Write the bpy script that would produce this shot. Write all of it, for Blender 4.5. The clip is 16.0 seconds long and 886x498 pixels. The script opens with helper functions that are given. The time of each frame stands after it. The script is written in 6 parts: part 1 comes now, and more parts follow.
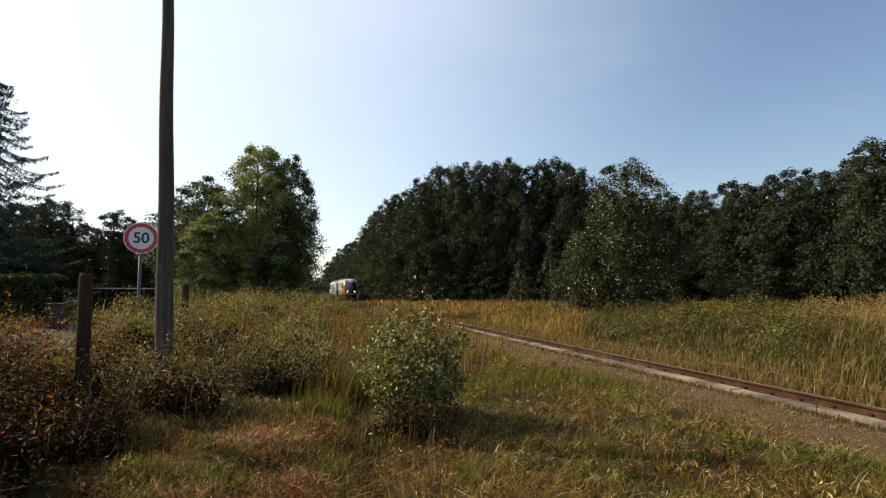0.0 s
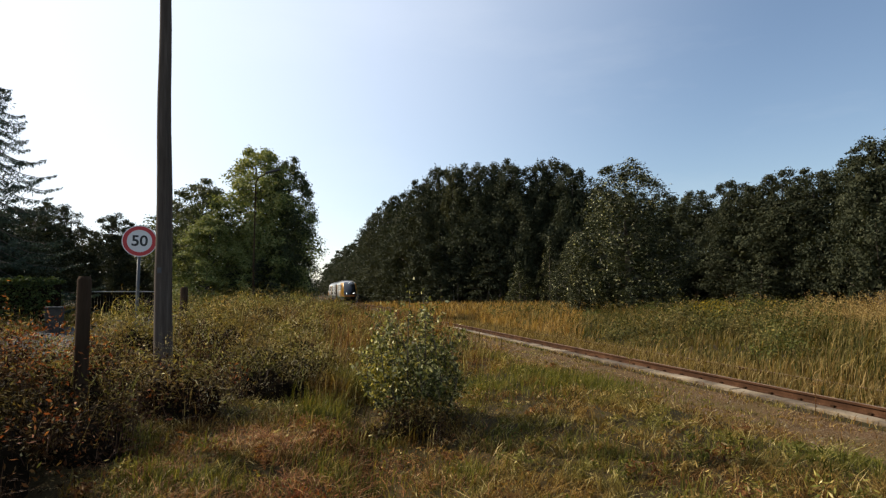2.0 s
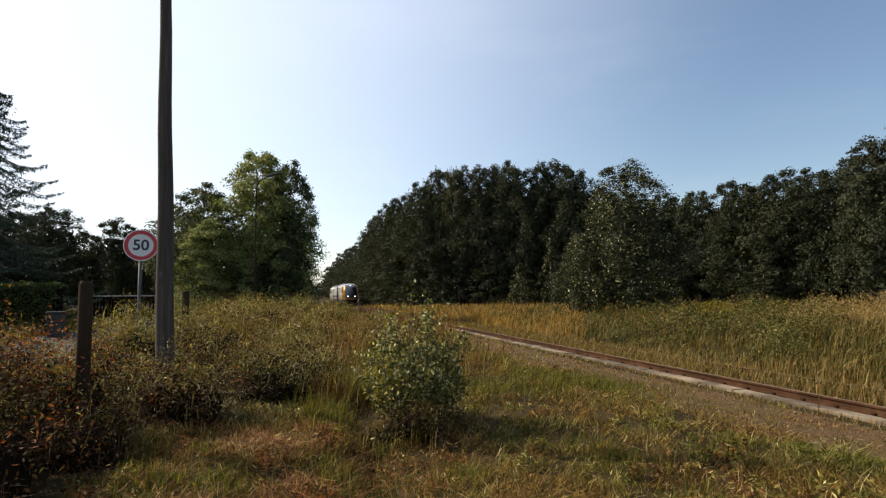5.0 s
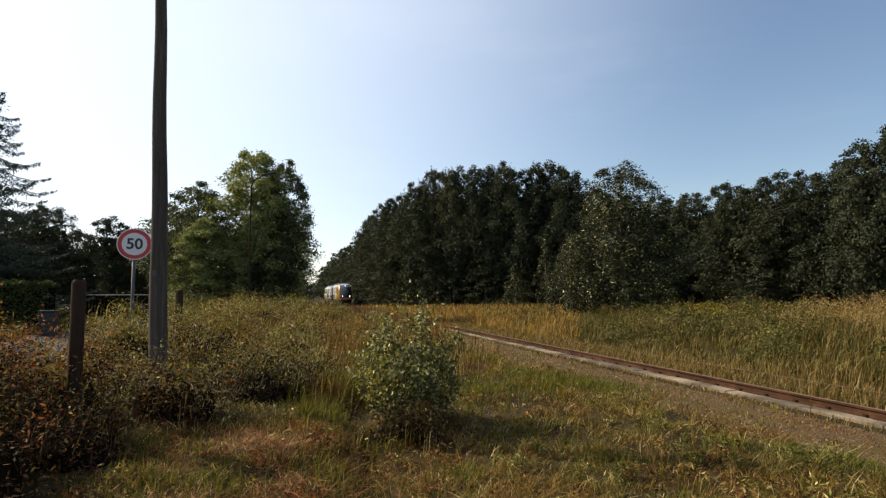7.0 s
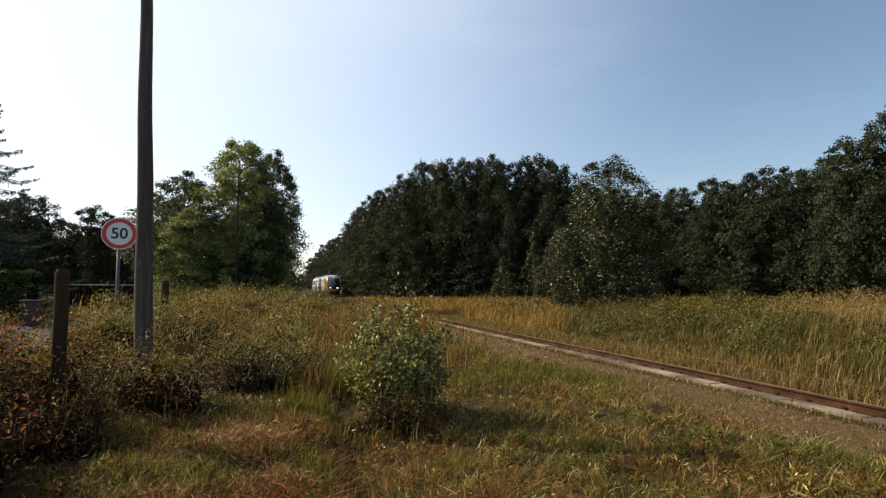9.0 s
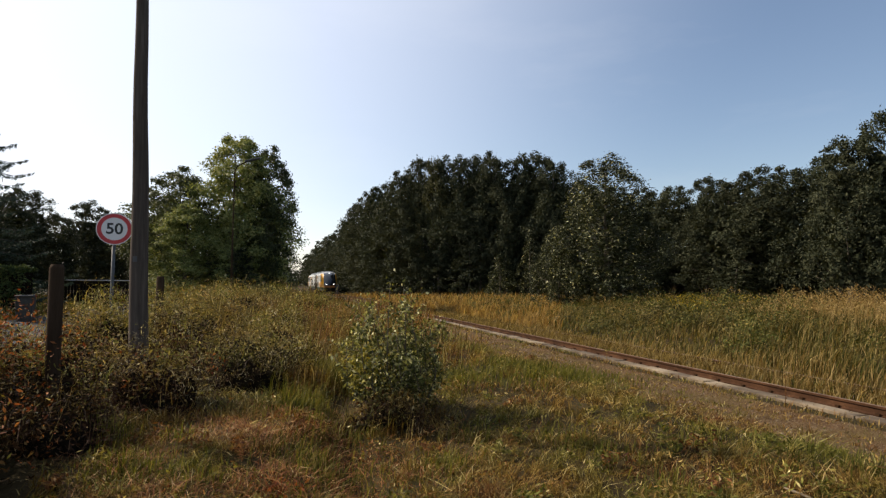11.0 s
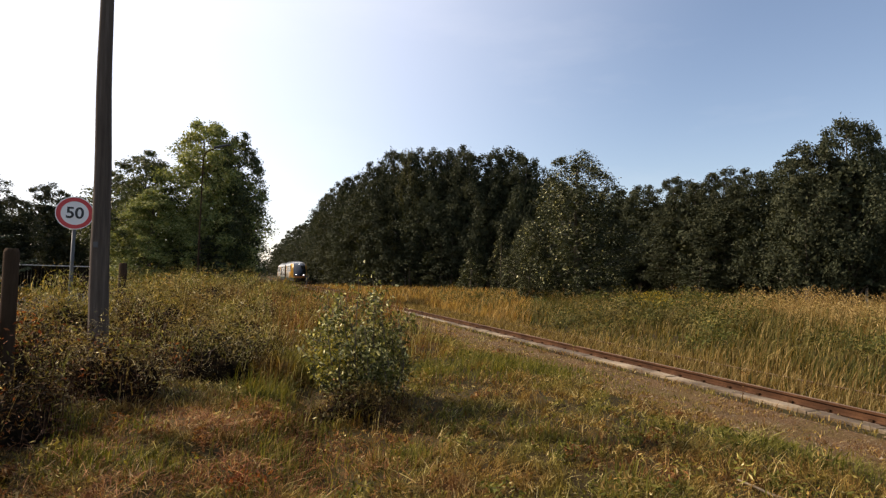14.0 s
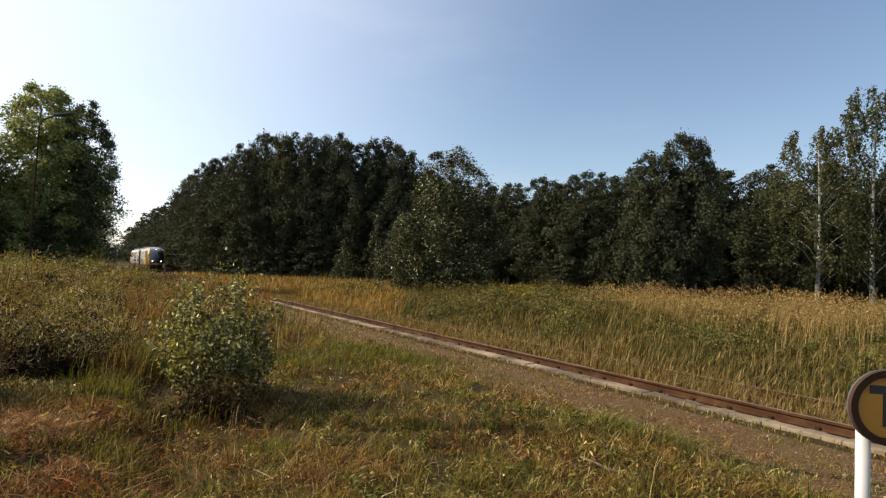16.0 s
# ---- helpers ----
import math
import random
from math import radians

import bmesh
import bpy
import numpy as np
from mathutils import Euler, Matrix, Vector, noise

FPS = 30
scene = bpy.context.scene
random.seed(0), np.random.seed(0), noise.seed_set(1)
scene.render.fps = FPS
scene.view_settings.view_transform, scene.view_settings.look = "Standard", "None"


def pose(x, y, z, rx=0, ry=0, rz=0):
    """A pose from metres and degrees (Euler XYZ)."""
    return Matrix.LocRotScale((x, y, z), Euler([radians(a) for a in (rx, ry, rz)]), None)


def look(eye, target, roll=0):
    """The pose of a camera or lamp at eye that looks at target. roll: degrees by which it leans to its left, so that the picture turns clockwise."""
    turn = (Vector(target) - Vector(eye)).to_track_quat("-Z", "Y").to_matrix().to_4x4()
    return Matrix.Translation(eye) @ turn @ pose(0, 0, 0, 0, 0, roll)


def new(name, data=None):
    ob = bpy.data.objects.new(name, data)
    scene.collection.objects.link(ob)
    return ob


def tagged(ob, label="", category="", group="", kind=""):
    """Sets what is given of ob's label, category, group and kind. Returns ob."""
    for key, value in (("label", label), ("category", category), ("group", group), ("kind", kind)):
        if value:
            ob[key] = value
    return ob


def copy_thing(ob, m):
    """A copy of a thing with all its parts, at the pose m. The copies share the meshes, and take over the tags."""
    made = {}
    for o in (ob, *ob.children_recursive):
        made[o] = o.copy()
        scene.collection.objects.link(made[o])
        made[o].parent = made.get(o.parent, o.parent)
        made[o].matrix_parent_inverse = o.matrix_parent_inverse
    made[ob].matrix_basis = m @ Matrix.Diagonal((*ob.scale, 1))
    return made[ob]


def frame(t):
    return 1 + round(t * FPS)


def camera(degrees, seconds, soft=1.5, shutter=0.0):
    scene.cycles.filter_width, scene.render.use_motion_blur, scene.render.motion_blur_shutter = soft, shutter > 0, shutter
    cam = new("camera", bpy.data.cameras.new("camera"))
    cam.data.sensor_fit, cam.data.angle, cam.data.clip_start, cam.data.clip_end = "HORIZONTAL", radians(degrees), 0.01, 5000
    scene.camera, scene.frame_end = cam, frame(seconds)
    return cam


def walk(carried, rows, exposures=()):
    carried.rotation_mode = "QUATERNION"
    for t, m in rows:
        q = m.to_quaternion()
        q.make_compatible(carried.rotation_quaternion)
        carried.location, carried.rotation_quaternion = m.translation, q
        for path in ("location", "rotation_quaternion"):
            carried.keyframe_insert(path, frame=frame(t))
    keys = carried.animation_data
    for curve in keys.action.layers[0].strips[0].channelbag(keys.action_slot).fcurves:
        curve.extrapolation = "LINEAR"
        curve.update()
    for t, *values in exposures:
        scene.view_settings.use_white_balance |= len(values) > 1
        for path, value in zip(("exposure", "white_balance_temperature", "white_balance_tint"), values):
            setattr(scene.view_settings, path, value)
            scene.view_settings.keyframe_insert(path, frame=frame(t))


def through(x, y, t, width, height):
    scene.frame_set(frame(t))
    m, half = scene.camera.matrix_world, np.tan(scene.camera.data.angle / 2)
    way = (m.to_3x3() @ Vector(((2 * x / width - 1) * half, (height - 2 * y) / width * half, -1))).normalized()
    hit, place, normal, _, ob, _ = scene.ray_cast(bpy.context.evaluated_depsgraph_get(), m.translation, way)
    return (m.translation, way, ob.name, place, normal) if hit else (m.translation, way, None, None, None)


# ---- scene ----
cam = camera(77.0, 16.0, soft=1.3)

# ---- the camera's way: seconds, sideways shift, yaw, pitch, roll ----
WAY = [
    (0, 0, 0.06, 4.29, -0.26), (0.5, 0, 0.04, 4.40, -0.05), (1, 0, 0.10, 4.46, 0.12), (1.5, 0, 0.03, 4.41, 0.10),
    (2, 0, -0.04, 4.43, 0.06), (2.5, 0, -0.05, 4.43, 0.31), (3, 0, 0.06, 4.48, 0.32), (3.5, 0, 0.24, 4.65, 0.52),
    (4, 0, 0.21, 4.61, 0.55), (6.5, 0, -0.23, 4.77, 0.07), (7, 0, -0.43, 4.70, 0.17), (7.5, 0, -0.54, 4.44, 0.42),
    (8, 0, -0.94, 3.77, 0.37), (8.5, 0, -1.42, 3.91, -0.01), (11, 0.0, -2.04, 3.60, -0.47), (11.5, 0.01, -3.11, 3.23, -0.44),
    (12, 0.01, -3.62, 3.03, -0.67), (12.5, 0.02, -3.93, 2.95, -0.89), (13, 0.02, -4.36, 2.97, -1.06), (13.5, 0.02, -4.41, 3.16, -1.18),
    (14, 0.02, -4.99, 2.93, -1.60), (14.5, 0.02, -5.70, 3.09, -1.73), (15, 0.02, -6.25, 3.25, -1.88), (15.5, 0.03, -7.23, 3.03, -2.06),
    (15.6, 0.035, -8.3, 2.95, -2.15), (15.7, 0.045, -10.1, 2.85, -2.25), (15.8, 0.06, -12.4, 2.72, -2.35), (15.9, 0.075, -15.0, 2.6, -2.48),
    (16, 0.09, -17.76, 2.47, -2.60),
]
EYE = 1.7
walk(cam, [(t, pose(x, 0, EYE, 90 + p, r, w)) for t, x, w, p, r in WAY], exposures=[(0, 0.68, 6350, 9), (8.5, 0.68, 6350, 9), (11, 0.64, 6500, 12), (11.5, 0.66, 6550, 14), (12.5, 0.84, 6750, 17), (15, 0.88, 6650, 13), (16, 0.82, 6450, 11)])

# ---- sky and sun: sun from the left and ahead, fairly low ----
SUN_AZ, SUN_EL = 67.0, 36.0  # degrees left of straight ahead, degrees up
world = bpy.data.worlds.new("sky")
scene.world = world
world.use_nodes = True
wn = world.node_tree
sky = wn.nodes.new("ShaderNodeTexSky")
sky.sky_type = "NISHITA"
sky.sun_disc = False
sky.sun_elevation = radians(SUN_EL)
sky.sun_rotation = radians(-SUN_AZ)
sky.air_density, sky.dust_density, sky.ozone_density = 1.0, 0.9, 0.0
wn.nodes["Background"].inputs["Strength"].default_value = 0.092
# thin high haze drawn out in wisps
wisp_at = wn.nodes.new("ShaderNodeTexCoord")
wisp_map = wn.nodes.new("ShaderNodeMapping")
wisp_map.inputs["Scale"].default_value = (1.2, 1.2, 4.0)
wisp = wn.nodes.new("ShaderNodeTexNoise")
wisp.inputs["Scale"].default_value, wisp.inputs["Detail"].default_value, wisp.inputs["Roughness"].default_value = 1.6, 6.0, 0.6
wisp_ramp = wn.nodes.new("ShaderNodeValToRGB")
wisp_ramp.color_ramp.elements[0].position, wisp_ramp.color_ramp.elements[0].color = 0.5, (0, 0, 0, 1)
wisp_ramp.color_ramp.elements[1].position, wisp_ramp.color_ramp.elements[1].color = 0.8, (0.14, 0.14, 0.14, 1)
wisp_mix = wn.nodes.new("ShaderNodeMix")
wisp_mix.data_type = "RGBA"
wisp_mix.inputs[7].default_value = (6.5, 6.5, 6.6, 1)
wn.links.new(wisp_at.outputs["Generated"], wisp_map.inputs[0])
wn.links.new(wisp_map.outputs[0], wisp.inputs["Vector"])
wn.links.new(wisp.outputs["Fac"], wisp_ramp.inputs[0])
wn.links.new(wisp_ramp.outputs[0], wisp_mix.inputs[0])
wn.links.new(sky.outputs[0], wisp_mix.inputs[6])
# white aureole of haze round the sun
toward = wn.nodes.new("ShaderNodeVectorMath")
toward.operation = "DOT_PRODUCT"
toward.inputs[1].default_value = (-math.sin(radians(SUN_AZ)) * math.cos(radians(SUN_EL)), math.cos(radians(SUN_AZ)) * math.cos(radians(SUN_EL)), math.sin(radians(SUN_EL)))
wn.links.new(wisp_at.outputs["Generated"], toward.inputs[0])
aureole = wn.nodes.new("ShaderNodeMapRange")
aureole.interpolation_type = "SMOOTHSTEP"
for socket, value in (("From Min", 0.08), ("From Max", 1.02), ("To Min", 0.0), ("To Max", 0.66)):
    aureole.inputs[socket].default_value = value
wn.links.new(toward.outputs["Value"], aureole.inputs["Value"])
haze_mix = wn.nodes.new("ShaderNodeMix")
haze_mix.data_type = "RGBA"
haze_mix.inputs[7].default_value = (8.4, 8.8, 9.6, 1)
wn.links.new(aureole.outputs["Result"], haze_mix.inputs[0])
wn.links.new(wisp_mix.outputs[2], haze_mix.inputs[6])
wn.links.new(haze_mix.outputs[2], wn.nodes["Background"].inputs["Color"])
sun = new("sun", bpy.data.lights.new("sun", "SUN"))
sun.data.energy, sun.data.angle, sun.data.color = 5.0, radians(0.55), (1.0, 0.87, 0.68)
SUN_DIR = Vector((-math.sin(radians(SUN_AZ)) * math.cos(radians(SUN_EL)), math.cos(radians(SUN_AZ)) * math.cos(radians(SUN_EL)), math.sin(radians(SUN_EL))))
sun.matrix_world = look((0, 0, 60), Vector((0, 0, 60)) - SUN_DIR)


# ---- materials ----
class Mat:
    """A small wrapper for building node materials."""

    def __init__(self, name):
        self.m = bpy.data.materials.new(name)
        self.m.use_nodes = True
        self.t = self.m.node_tree
        self.bsdf = self.t.nodes["Principled BSDF"]
        self.out = self.t.nodes["Material Output"]

    def node(self, kind, **inputs):
        n = self.t.nodes.new(kind)
        for k, v in inputs.items():
            n.inputs[k.replace("_", " ")].default_value = v
        return n

    def link(self, a, b):
        self.t.links.new(a, b)

    def ramp(self, source, stops):
        n = self.t.nodes.new("ShaderNodeValToRGB")
        e = n.color_ramp.elements
        e[0].position, e[0].color = stops[0][0], (*stops[0][1], 1)
        e[1].position, e[1].color = stops[-1][0], (*stops[-1][1], 1)
        for p, c in stops[1:-1]:
            q = e.new(p)
            q.color = (*c, 1)
        self.link(source, n.inputs[0])
        return n.outputs[0]

    def noise(self, scale, detail=4.0, rough=0.55, space="Object", stretch=None):
        if space == "World":
            src = self.t.nodes.new("ShaderNodeNewGeometry").outputs["Position"]
        else:
            src = self.t.nodes.new("ShaderNodeTexCoord").outputs["Object"]
        if stretch:
            mp = self.t.nodes.new("ShaderNodeMapping")
            mp.inputs["Scale"].default_value = stretch
            self.link(src, mp.inputs[0])
            src = mp.outputs[0]
        n = self.node("ShaderNodeTexNoise", Scale=scale, Detail=detail, Roughness=rough)
        self.link(src, n.inputs["Vector"])
        return n.outputs["Fac"]

    def mix(self, fac, a, b, blend="MIX"):
        n = self.t.nodes.new("ShaderNodeMix")
        n.data_type, n.blend_type = "RGBA", blend
        for v, s in ((fac, n.inputs[0]), (a, n.inputs[6]), (b, n.inputs[7])):
            if isinstance(v, bpy.types.NodeSocket):
                self.link(v, s)
            elif isinstance(v, (int, float)):
                s.default_value = v
            else:
                s.default_value = (*v, 1)
        return n.outputs[2]

    def bump(self, height, strength=0.3, distance=0.01):
        n = self.node("ShaderNodeBump", Strength=strength, Distance=distance)
        self.link(height, n.inputs["Height"])
        self.link(n.outputs[0], self.bsdf.inputs["Normal"])


def surface(name, stops, scale, rough=0.7, metal=0.0, fine=None, bump=0.2, distance=0.004, space="Object", stretch=None, spec=0.5):
    """A solid surface whose colour wanders at two scales, with fine relief."""
    m = Mat(name)
    big = m.noise(scale, 5, 0.6, space, stretch)
    small = m.noise(fine or scale * 9, 4, 0.6, space, stretch)
    col = m.ramp(big, stops)
    col = m.mix(0.35, col, m.ramp(small, [(0.3, (0.35, 0.35, 0.35)), (0.7, (1.0, 1.0, 1.0))]), "MULTIPLY")
    m.link(col, m.bsdf.inputs["Base Color"])
    m.bsdf.inputs["Roughness"].default_value = rough
    m.bsdf.inputs["Metallic"].default_value = metal
    m.bsdf.inputs["Specular IOR Level"].default_value = spec
    if bump:
        m.bump(small, bump, distance)
    return m.m


def foliage(name, stops, patch=None, patch_scale=0.3, through=0.35, rough=0.65, spec=0.1, third=None):
    """Leaves and blades: each piece has its own shade, patches drift over metres, light passes through."""
    m = Mat(name)
    geo = m.t.nodes.new("ShaderNodeNewGeometry")
    col = m.ramp(geo.outputs["Random Per Island"], stops)
    if patch:
        drift = m.noise(patch_scale, 3, 0.6, "World")
        mask = m.ramp(drift, [(0.42, (0, 0, 0)), (0.6, (1, 1, 1))])
        col = m.mix(mask, col, m.ramp(geo.outputs["Random Per Island"], patch))
    if third:
        drift = m.noise(patch_scale * 0.8, 4, 0.65, "World", (1.0, 1.0, 0.2))
        mask = m.ramp(drift, [(0.52, (0, 0, 0)), (0.62, (1, 1, 1))])
        col = m.mix(mask, col, m.ramp(geo.outputs["Random Per Island"], third))
    info = m.t.nodes.new("ShaderNodeObjectInfo")
    col = m.mix(0.35, col, m.ramp(info.outputs["Random"], [(0.0, (0.6, 0.7, 0.55)), (0.5, (1, 1, 1)), (1.0, (1.0, 0.9, 0.65))]), "MULTIPLY")
    m.link(col, m.bsdf.inputs["Base Color"])
    m.bsdf.inputs["Roughness"].default_value = rough
    m.bsdf.inputs["Specular IOR Level"].default_value = spec
    tr = m.t.nodes.new("ShaderNodeBsdfTranslucent")
    m.link(m.mix(1.0, col, (1.0, 0.92, 0.45), "MULTIPLY"), tr.inputs["Color"])
    mx = m.t.nodes.new("ShaderNodeMixShader")
    mx.inputs[0].default_value = through
    m.link(m.bsdf.outputs[0], mx.inputs[1])
    m.link(tr.outputs[0], mx.inputs[2])
    m.link(mx.outputs[0], m.out.inputs["Surface"])
    return m.m


def plain(name, colour, rough=0.5, metal=0.0, spec=0.5, coat=0.0, grime=0.25, scale=3.0):
    """Paint or metal with a little dirt."""
    m = Mat(name)
    d = m.noise(scale, 5, 0.65)
    dark = tuple(c * 0.6 for c in colour)
    m.link(m.mix(m.ramp(d, [(0.45, (0, 0, 0)), (0.75, (grime, grime, grime))]), colour, dark), m.bsdf.inputs["Base Color"])
    m.bsdf.inputs["Roughness"].default_value = rough
    m.bsdf.inputs["Metallic"].default_value = metal
    m.bsdf.inputs["Specular IOR Level"].default_value = spec
    m.bsdf.inputs["Coat Weight"].default_value = coat
    m.bsdf.inputs["Coat Roughness"].default_value = 0.08
    return m.m


def ground_material():
    m = Mat("meadow_soil")
    big = m.noise(0.22, 4, 0.6, "World")
    mid = m.noise(1.6, 5, 0.65, "World")
    small = m.noise(22, 4, 0.7, "World")
    col = m.mix(m.ramp(big, [(0.4, (0, 0, 0)), (0.62, (1, 1, 1))]), (0.032, 0.028, 0.010), (0.060, 0.040, 0.016))
    col = m.mix(m.ramp(mid, [(0.45, (0, 0, 0)), (0.7, (0.8, 0.8, 0.8))]), col, (0.030, 0.020, 0.010))
    col = m.mix(0.55, col, m.ramp(small, [(0.3, (0.3, 0.3, 0.3)), (0.7, (1.2, 1.15, 1.0))]), "MULTIPLY")
    m.link(col, m.bsdf.inputs["Base Color"])
    m.bsdf.inputs["Roughness"].default_value = 0.95
    m.bsdf.inputs["Specular IOR Level"].default_value = 0.1
    m.bump(small, 0.8, 0.03)
    return m.m


SOIL = ground_material()
def gravel_material():
    m = Mat("trackside_gravel")
    pos = m.t.nodes.new("ShaderNodeNewGeometry").outputs["Position"]
    v = m.node("ShaderNodeTexVoronoi", Scale=62.0)
    m.link(pos, v.inputs["Vector"])
    sep = m.t.nodes.new("ShaderNodeSeparateColor")
    m.link(v.outputs["Color"], sep.inputs[0])
    col = m.ramp(sep.outputs[0], [(0.0, (0.066, 0.037, 0.018)), (0.6, (0.130, 0.076, 0.037)), (0.93, (0.20, 0.128, 0.068)), (1.0, (0.42, 0.34, 0.24))])
    big = m.noise(0.8, 5, 0.65, "World")
    col = m.mix(m.ramp(big, [(0.42, (0, 0, 0)), (0.66, (0.6, 0.6, 0.6))]), col, (0.105, 0.078, 0.028))
    fine = m.noise(60, 3, 0.7, "World")
    col = m.mix(0.6, col, m.ramp(fine, [(0.35, (0.35, 0.35, 0.35)), (0.65, (1.2, 1.2, 1.2))]), "MULTIPLY")
    m.link(col, m.bsdf.inputs["Base Color"])
    m.bsdf.inputs["Roughness"].default_value = 0.95
    m.bsdf.inputs["Specular IOR Level"].default_value = 0.05
    m.bump(v.outputs["Distance"], 0.9, 0.02)
    return m.m


GRAVEL = gravel_material()
STONE = foliage("loose_stones", [(0.0, (0.06, 0.04, 0.025)), (0.75, (0.14, 0.10, 0.065)), (1.0, (0.27, 0.22, 0.165))], through=0.0, rough=0.9)
ASPHALT = surface("asphalt", [(0.3, (0.040, 0.044, 0.050)), (0.7, (0.070, 0.075, 0.082))], 0.6, 0.95, fine=40, bump=0.4, space="World", spec=0.05)
RUST = surface("rusty_steel", [(0.3, (0.026, 0.012, 0.006)), (0.55, (0.055, 0.025, 0.012)), (0.75, (0.092, 0.045, 0.022))], 2.5, 0.9, 0.0, fine=40, space="World", spec=0.1)
UNDER_IRON = surface("dark_rail_iron", [(0.3, (0.02, 0.011, 0.006)), (0.7, (0.05, 0.026, 0.014))], 4, 0.95, 0.0, spec=0.03)
# near-black shade colour for mound and hedge cores; also the dark fence boards
SHADE_AND_BOARDS = surface("shade_core_and_boards", [(0.3, (0.008, 0.006, 0.004)), (0.7, (0.022, 0.016, 0.010))], 6, 1.0, 0.0, fine=40, spec=0.0)
RAILTOP = surface("worn_rail_steel", [(0.3, (0.09, 0.05, 0.027)), (0.7, (0.18, 0.115, 0.07))], 1.5, 0.7, 0.0, fine=30, bump=0.05, space="World")
CONCRETE = surface("weathered_concrete", [(0.42, (0.070, 0.048, 0.027)), (0.56, (0.19, 0.145, 0.092)), (0.78, (0.34, 0.275, 0.19))], 1.1, 0.95, fine=25, bump=0.5, space="World")
SLEEPER = surface("old_sleeper", [(0.3, (0.08, 0.06, 0.045)), (0.7, (0.17, 0.13, 0.10))], 2.5, 0.9, fine=30, bump=0.6)
POLEWOOD = surface("grey_weathered_pole", [(0.3, (0.060, 0.047, 0.038)), (0.55, (0.095, 0.076, 0.063)), (0.75, (0.15, 0.122, 0.102))], 3.0, 0.95, spec=0.05, fine=16, bump=0.6, distance=0.006, stretch=(6, 6, 0.35))
BARK = surface("tree_bark", [(0.3, (0.05, 0.04, 0.03)), (0.7, (0.12, 0.095, 0.07))], 3.0, 0.95, fine=18, bump=0.8, stretch=(3, 3, 0.6))
DEADWOOD = surface("grey_dead_wood", [(0.3, (0.10, 0.08, 0.055)), (0.7, (0.22, 0.18, 0.13))], 6, 0.95, fine=40, spec=0.05)
BIRCHBARK = surface("birch_bark", [(0.35, (0.10, 0.09, 0.08)), (0.50, (0.34, 0.33, 0.30)), (0.75, (0.48, 0.46, 0.42))], 3.0, 0.8, fine=14, bump=0.3, stretch=(1, 1, 3))
POST = surface("dark_wooden_post", [(0.3, (0.03, 0.019, 0.012)), (0.7, (0.065, 0.043, 0.028))], 3.0, 0.95, spec=0.03, fine=20, bump=0.7, stretch=(4, 4, 0.5))
GALV = plain("galvanised_steel", (0.065, 0.067, 0.07), 0.6, 0.2)
SIGNWHITE = plain("sign_white", (0.72, 0.70, 0.70), 0.45, grime=0.12)
SIGNRED = plain("sign_red", (0.50, 0.035, 0.04), 0.45, grime=0.15)
SIGNBLACK = plain("sign_black", (0.02, 0.02, 0.022), 0.5)
SIGNYELLOW = plain("sign_yellow", (0.42, 0.19, 0.02), 0.5, grime=0.3)
SIGNRIM = plain("sign_rim_brown", (0.045, 0.024, 0.015), 0.9, spec=0.1)
WHITEPAINT = plain("white_paint", (0.40, 0.385, 0.37), 0.5, grime=0.3)

DRYGRASS = foliage("dry_short_grass", [(0.0, (0.040, 0.021, 0.006)), (0.42, (0.150, 0.082, 0.020)), (0.86, (0.30, 0.190, 0.052)), (0.96, (0.48, 0.34, 0.125)), (1.0, (0.72, 0.60, 0.32))],
                   [(0.0, (0.030, 0.034, 0.007)), (0.5, (0.118, 0.112, 0.019)), (0.88, (0.23, 0.205, 0.045)), (1.0, (0.58, 0.50, 0.24))], 0.8, 0.3,
                   third=[(0.0, (0.032, 0.013, 0.005)), (0.5, (0.140, 0.060, 0.020)), (0.87, (0.28, 0.145, 0.048)), (1.0, (0.64, 0.50, 0.26))])
GREENGRASS = foliage("green_grass", [(0.0, (0.035, 0.042, 0.009)), (0.5, (0.092, 0.100, 0.018)), (1.0, (0.21, 0.19, 0.05))], through=0.45)
MEADOW = foliage("meadow_grass", [(0.0, (0.025, 0.033, 0.007)), (0.5, (0.060, 0.063, 0.014)), (0.88, (0.110, 0.096, 0.026)), (1.0, (0.27, 0.195, 0.075))],
                 [(0.0, (0.042, 0.041, 0.010)), (0.5, (0.098, 0.078, 0.021)), (1.0, (0.27, 0.195, 0.070))], 0.16, 0.35)
HERB = foliage("meadow_herbs", [(0.0, (0.028, 0.038, 0.009)), (0.5, (0.074, 0.083, 0.019)), (0.93, (0.130, 0.130, 0.031)), (1.0, (0.28, 0.21, 0.05))],
               [(0.0, (0.040, 0.034, 0.011)), (0.6, (0.100, 0.080, 0.023)), (1.0, (0.23, 0.17, 0.055))], 0.35, 0.25)
STRAW = foliage("straw_grass", [(0.0, (0.070, 0.045, 0.014)), (0.5, (0.170, 0.112, 0.037)), (1.0, (0.38, 0.28, 0.13))], through=0.4)
PLUME = foliage("reed_plumes", [(0.0, (0.12, 0.072, 0.025)), (0.5, (0.25, 0.165, 0.062)), (1.0, (0.50, 0.38, 0.19))], through=0.4)
ORANGEGRASS = foliage("orange_grass", [(0.0, (0.12, 0.065, 0.018)), (0.5, (0.27, 0.158, 0.045)), (1.0, (0.45, 0.31, 0.12))], through=0.4)
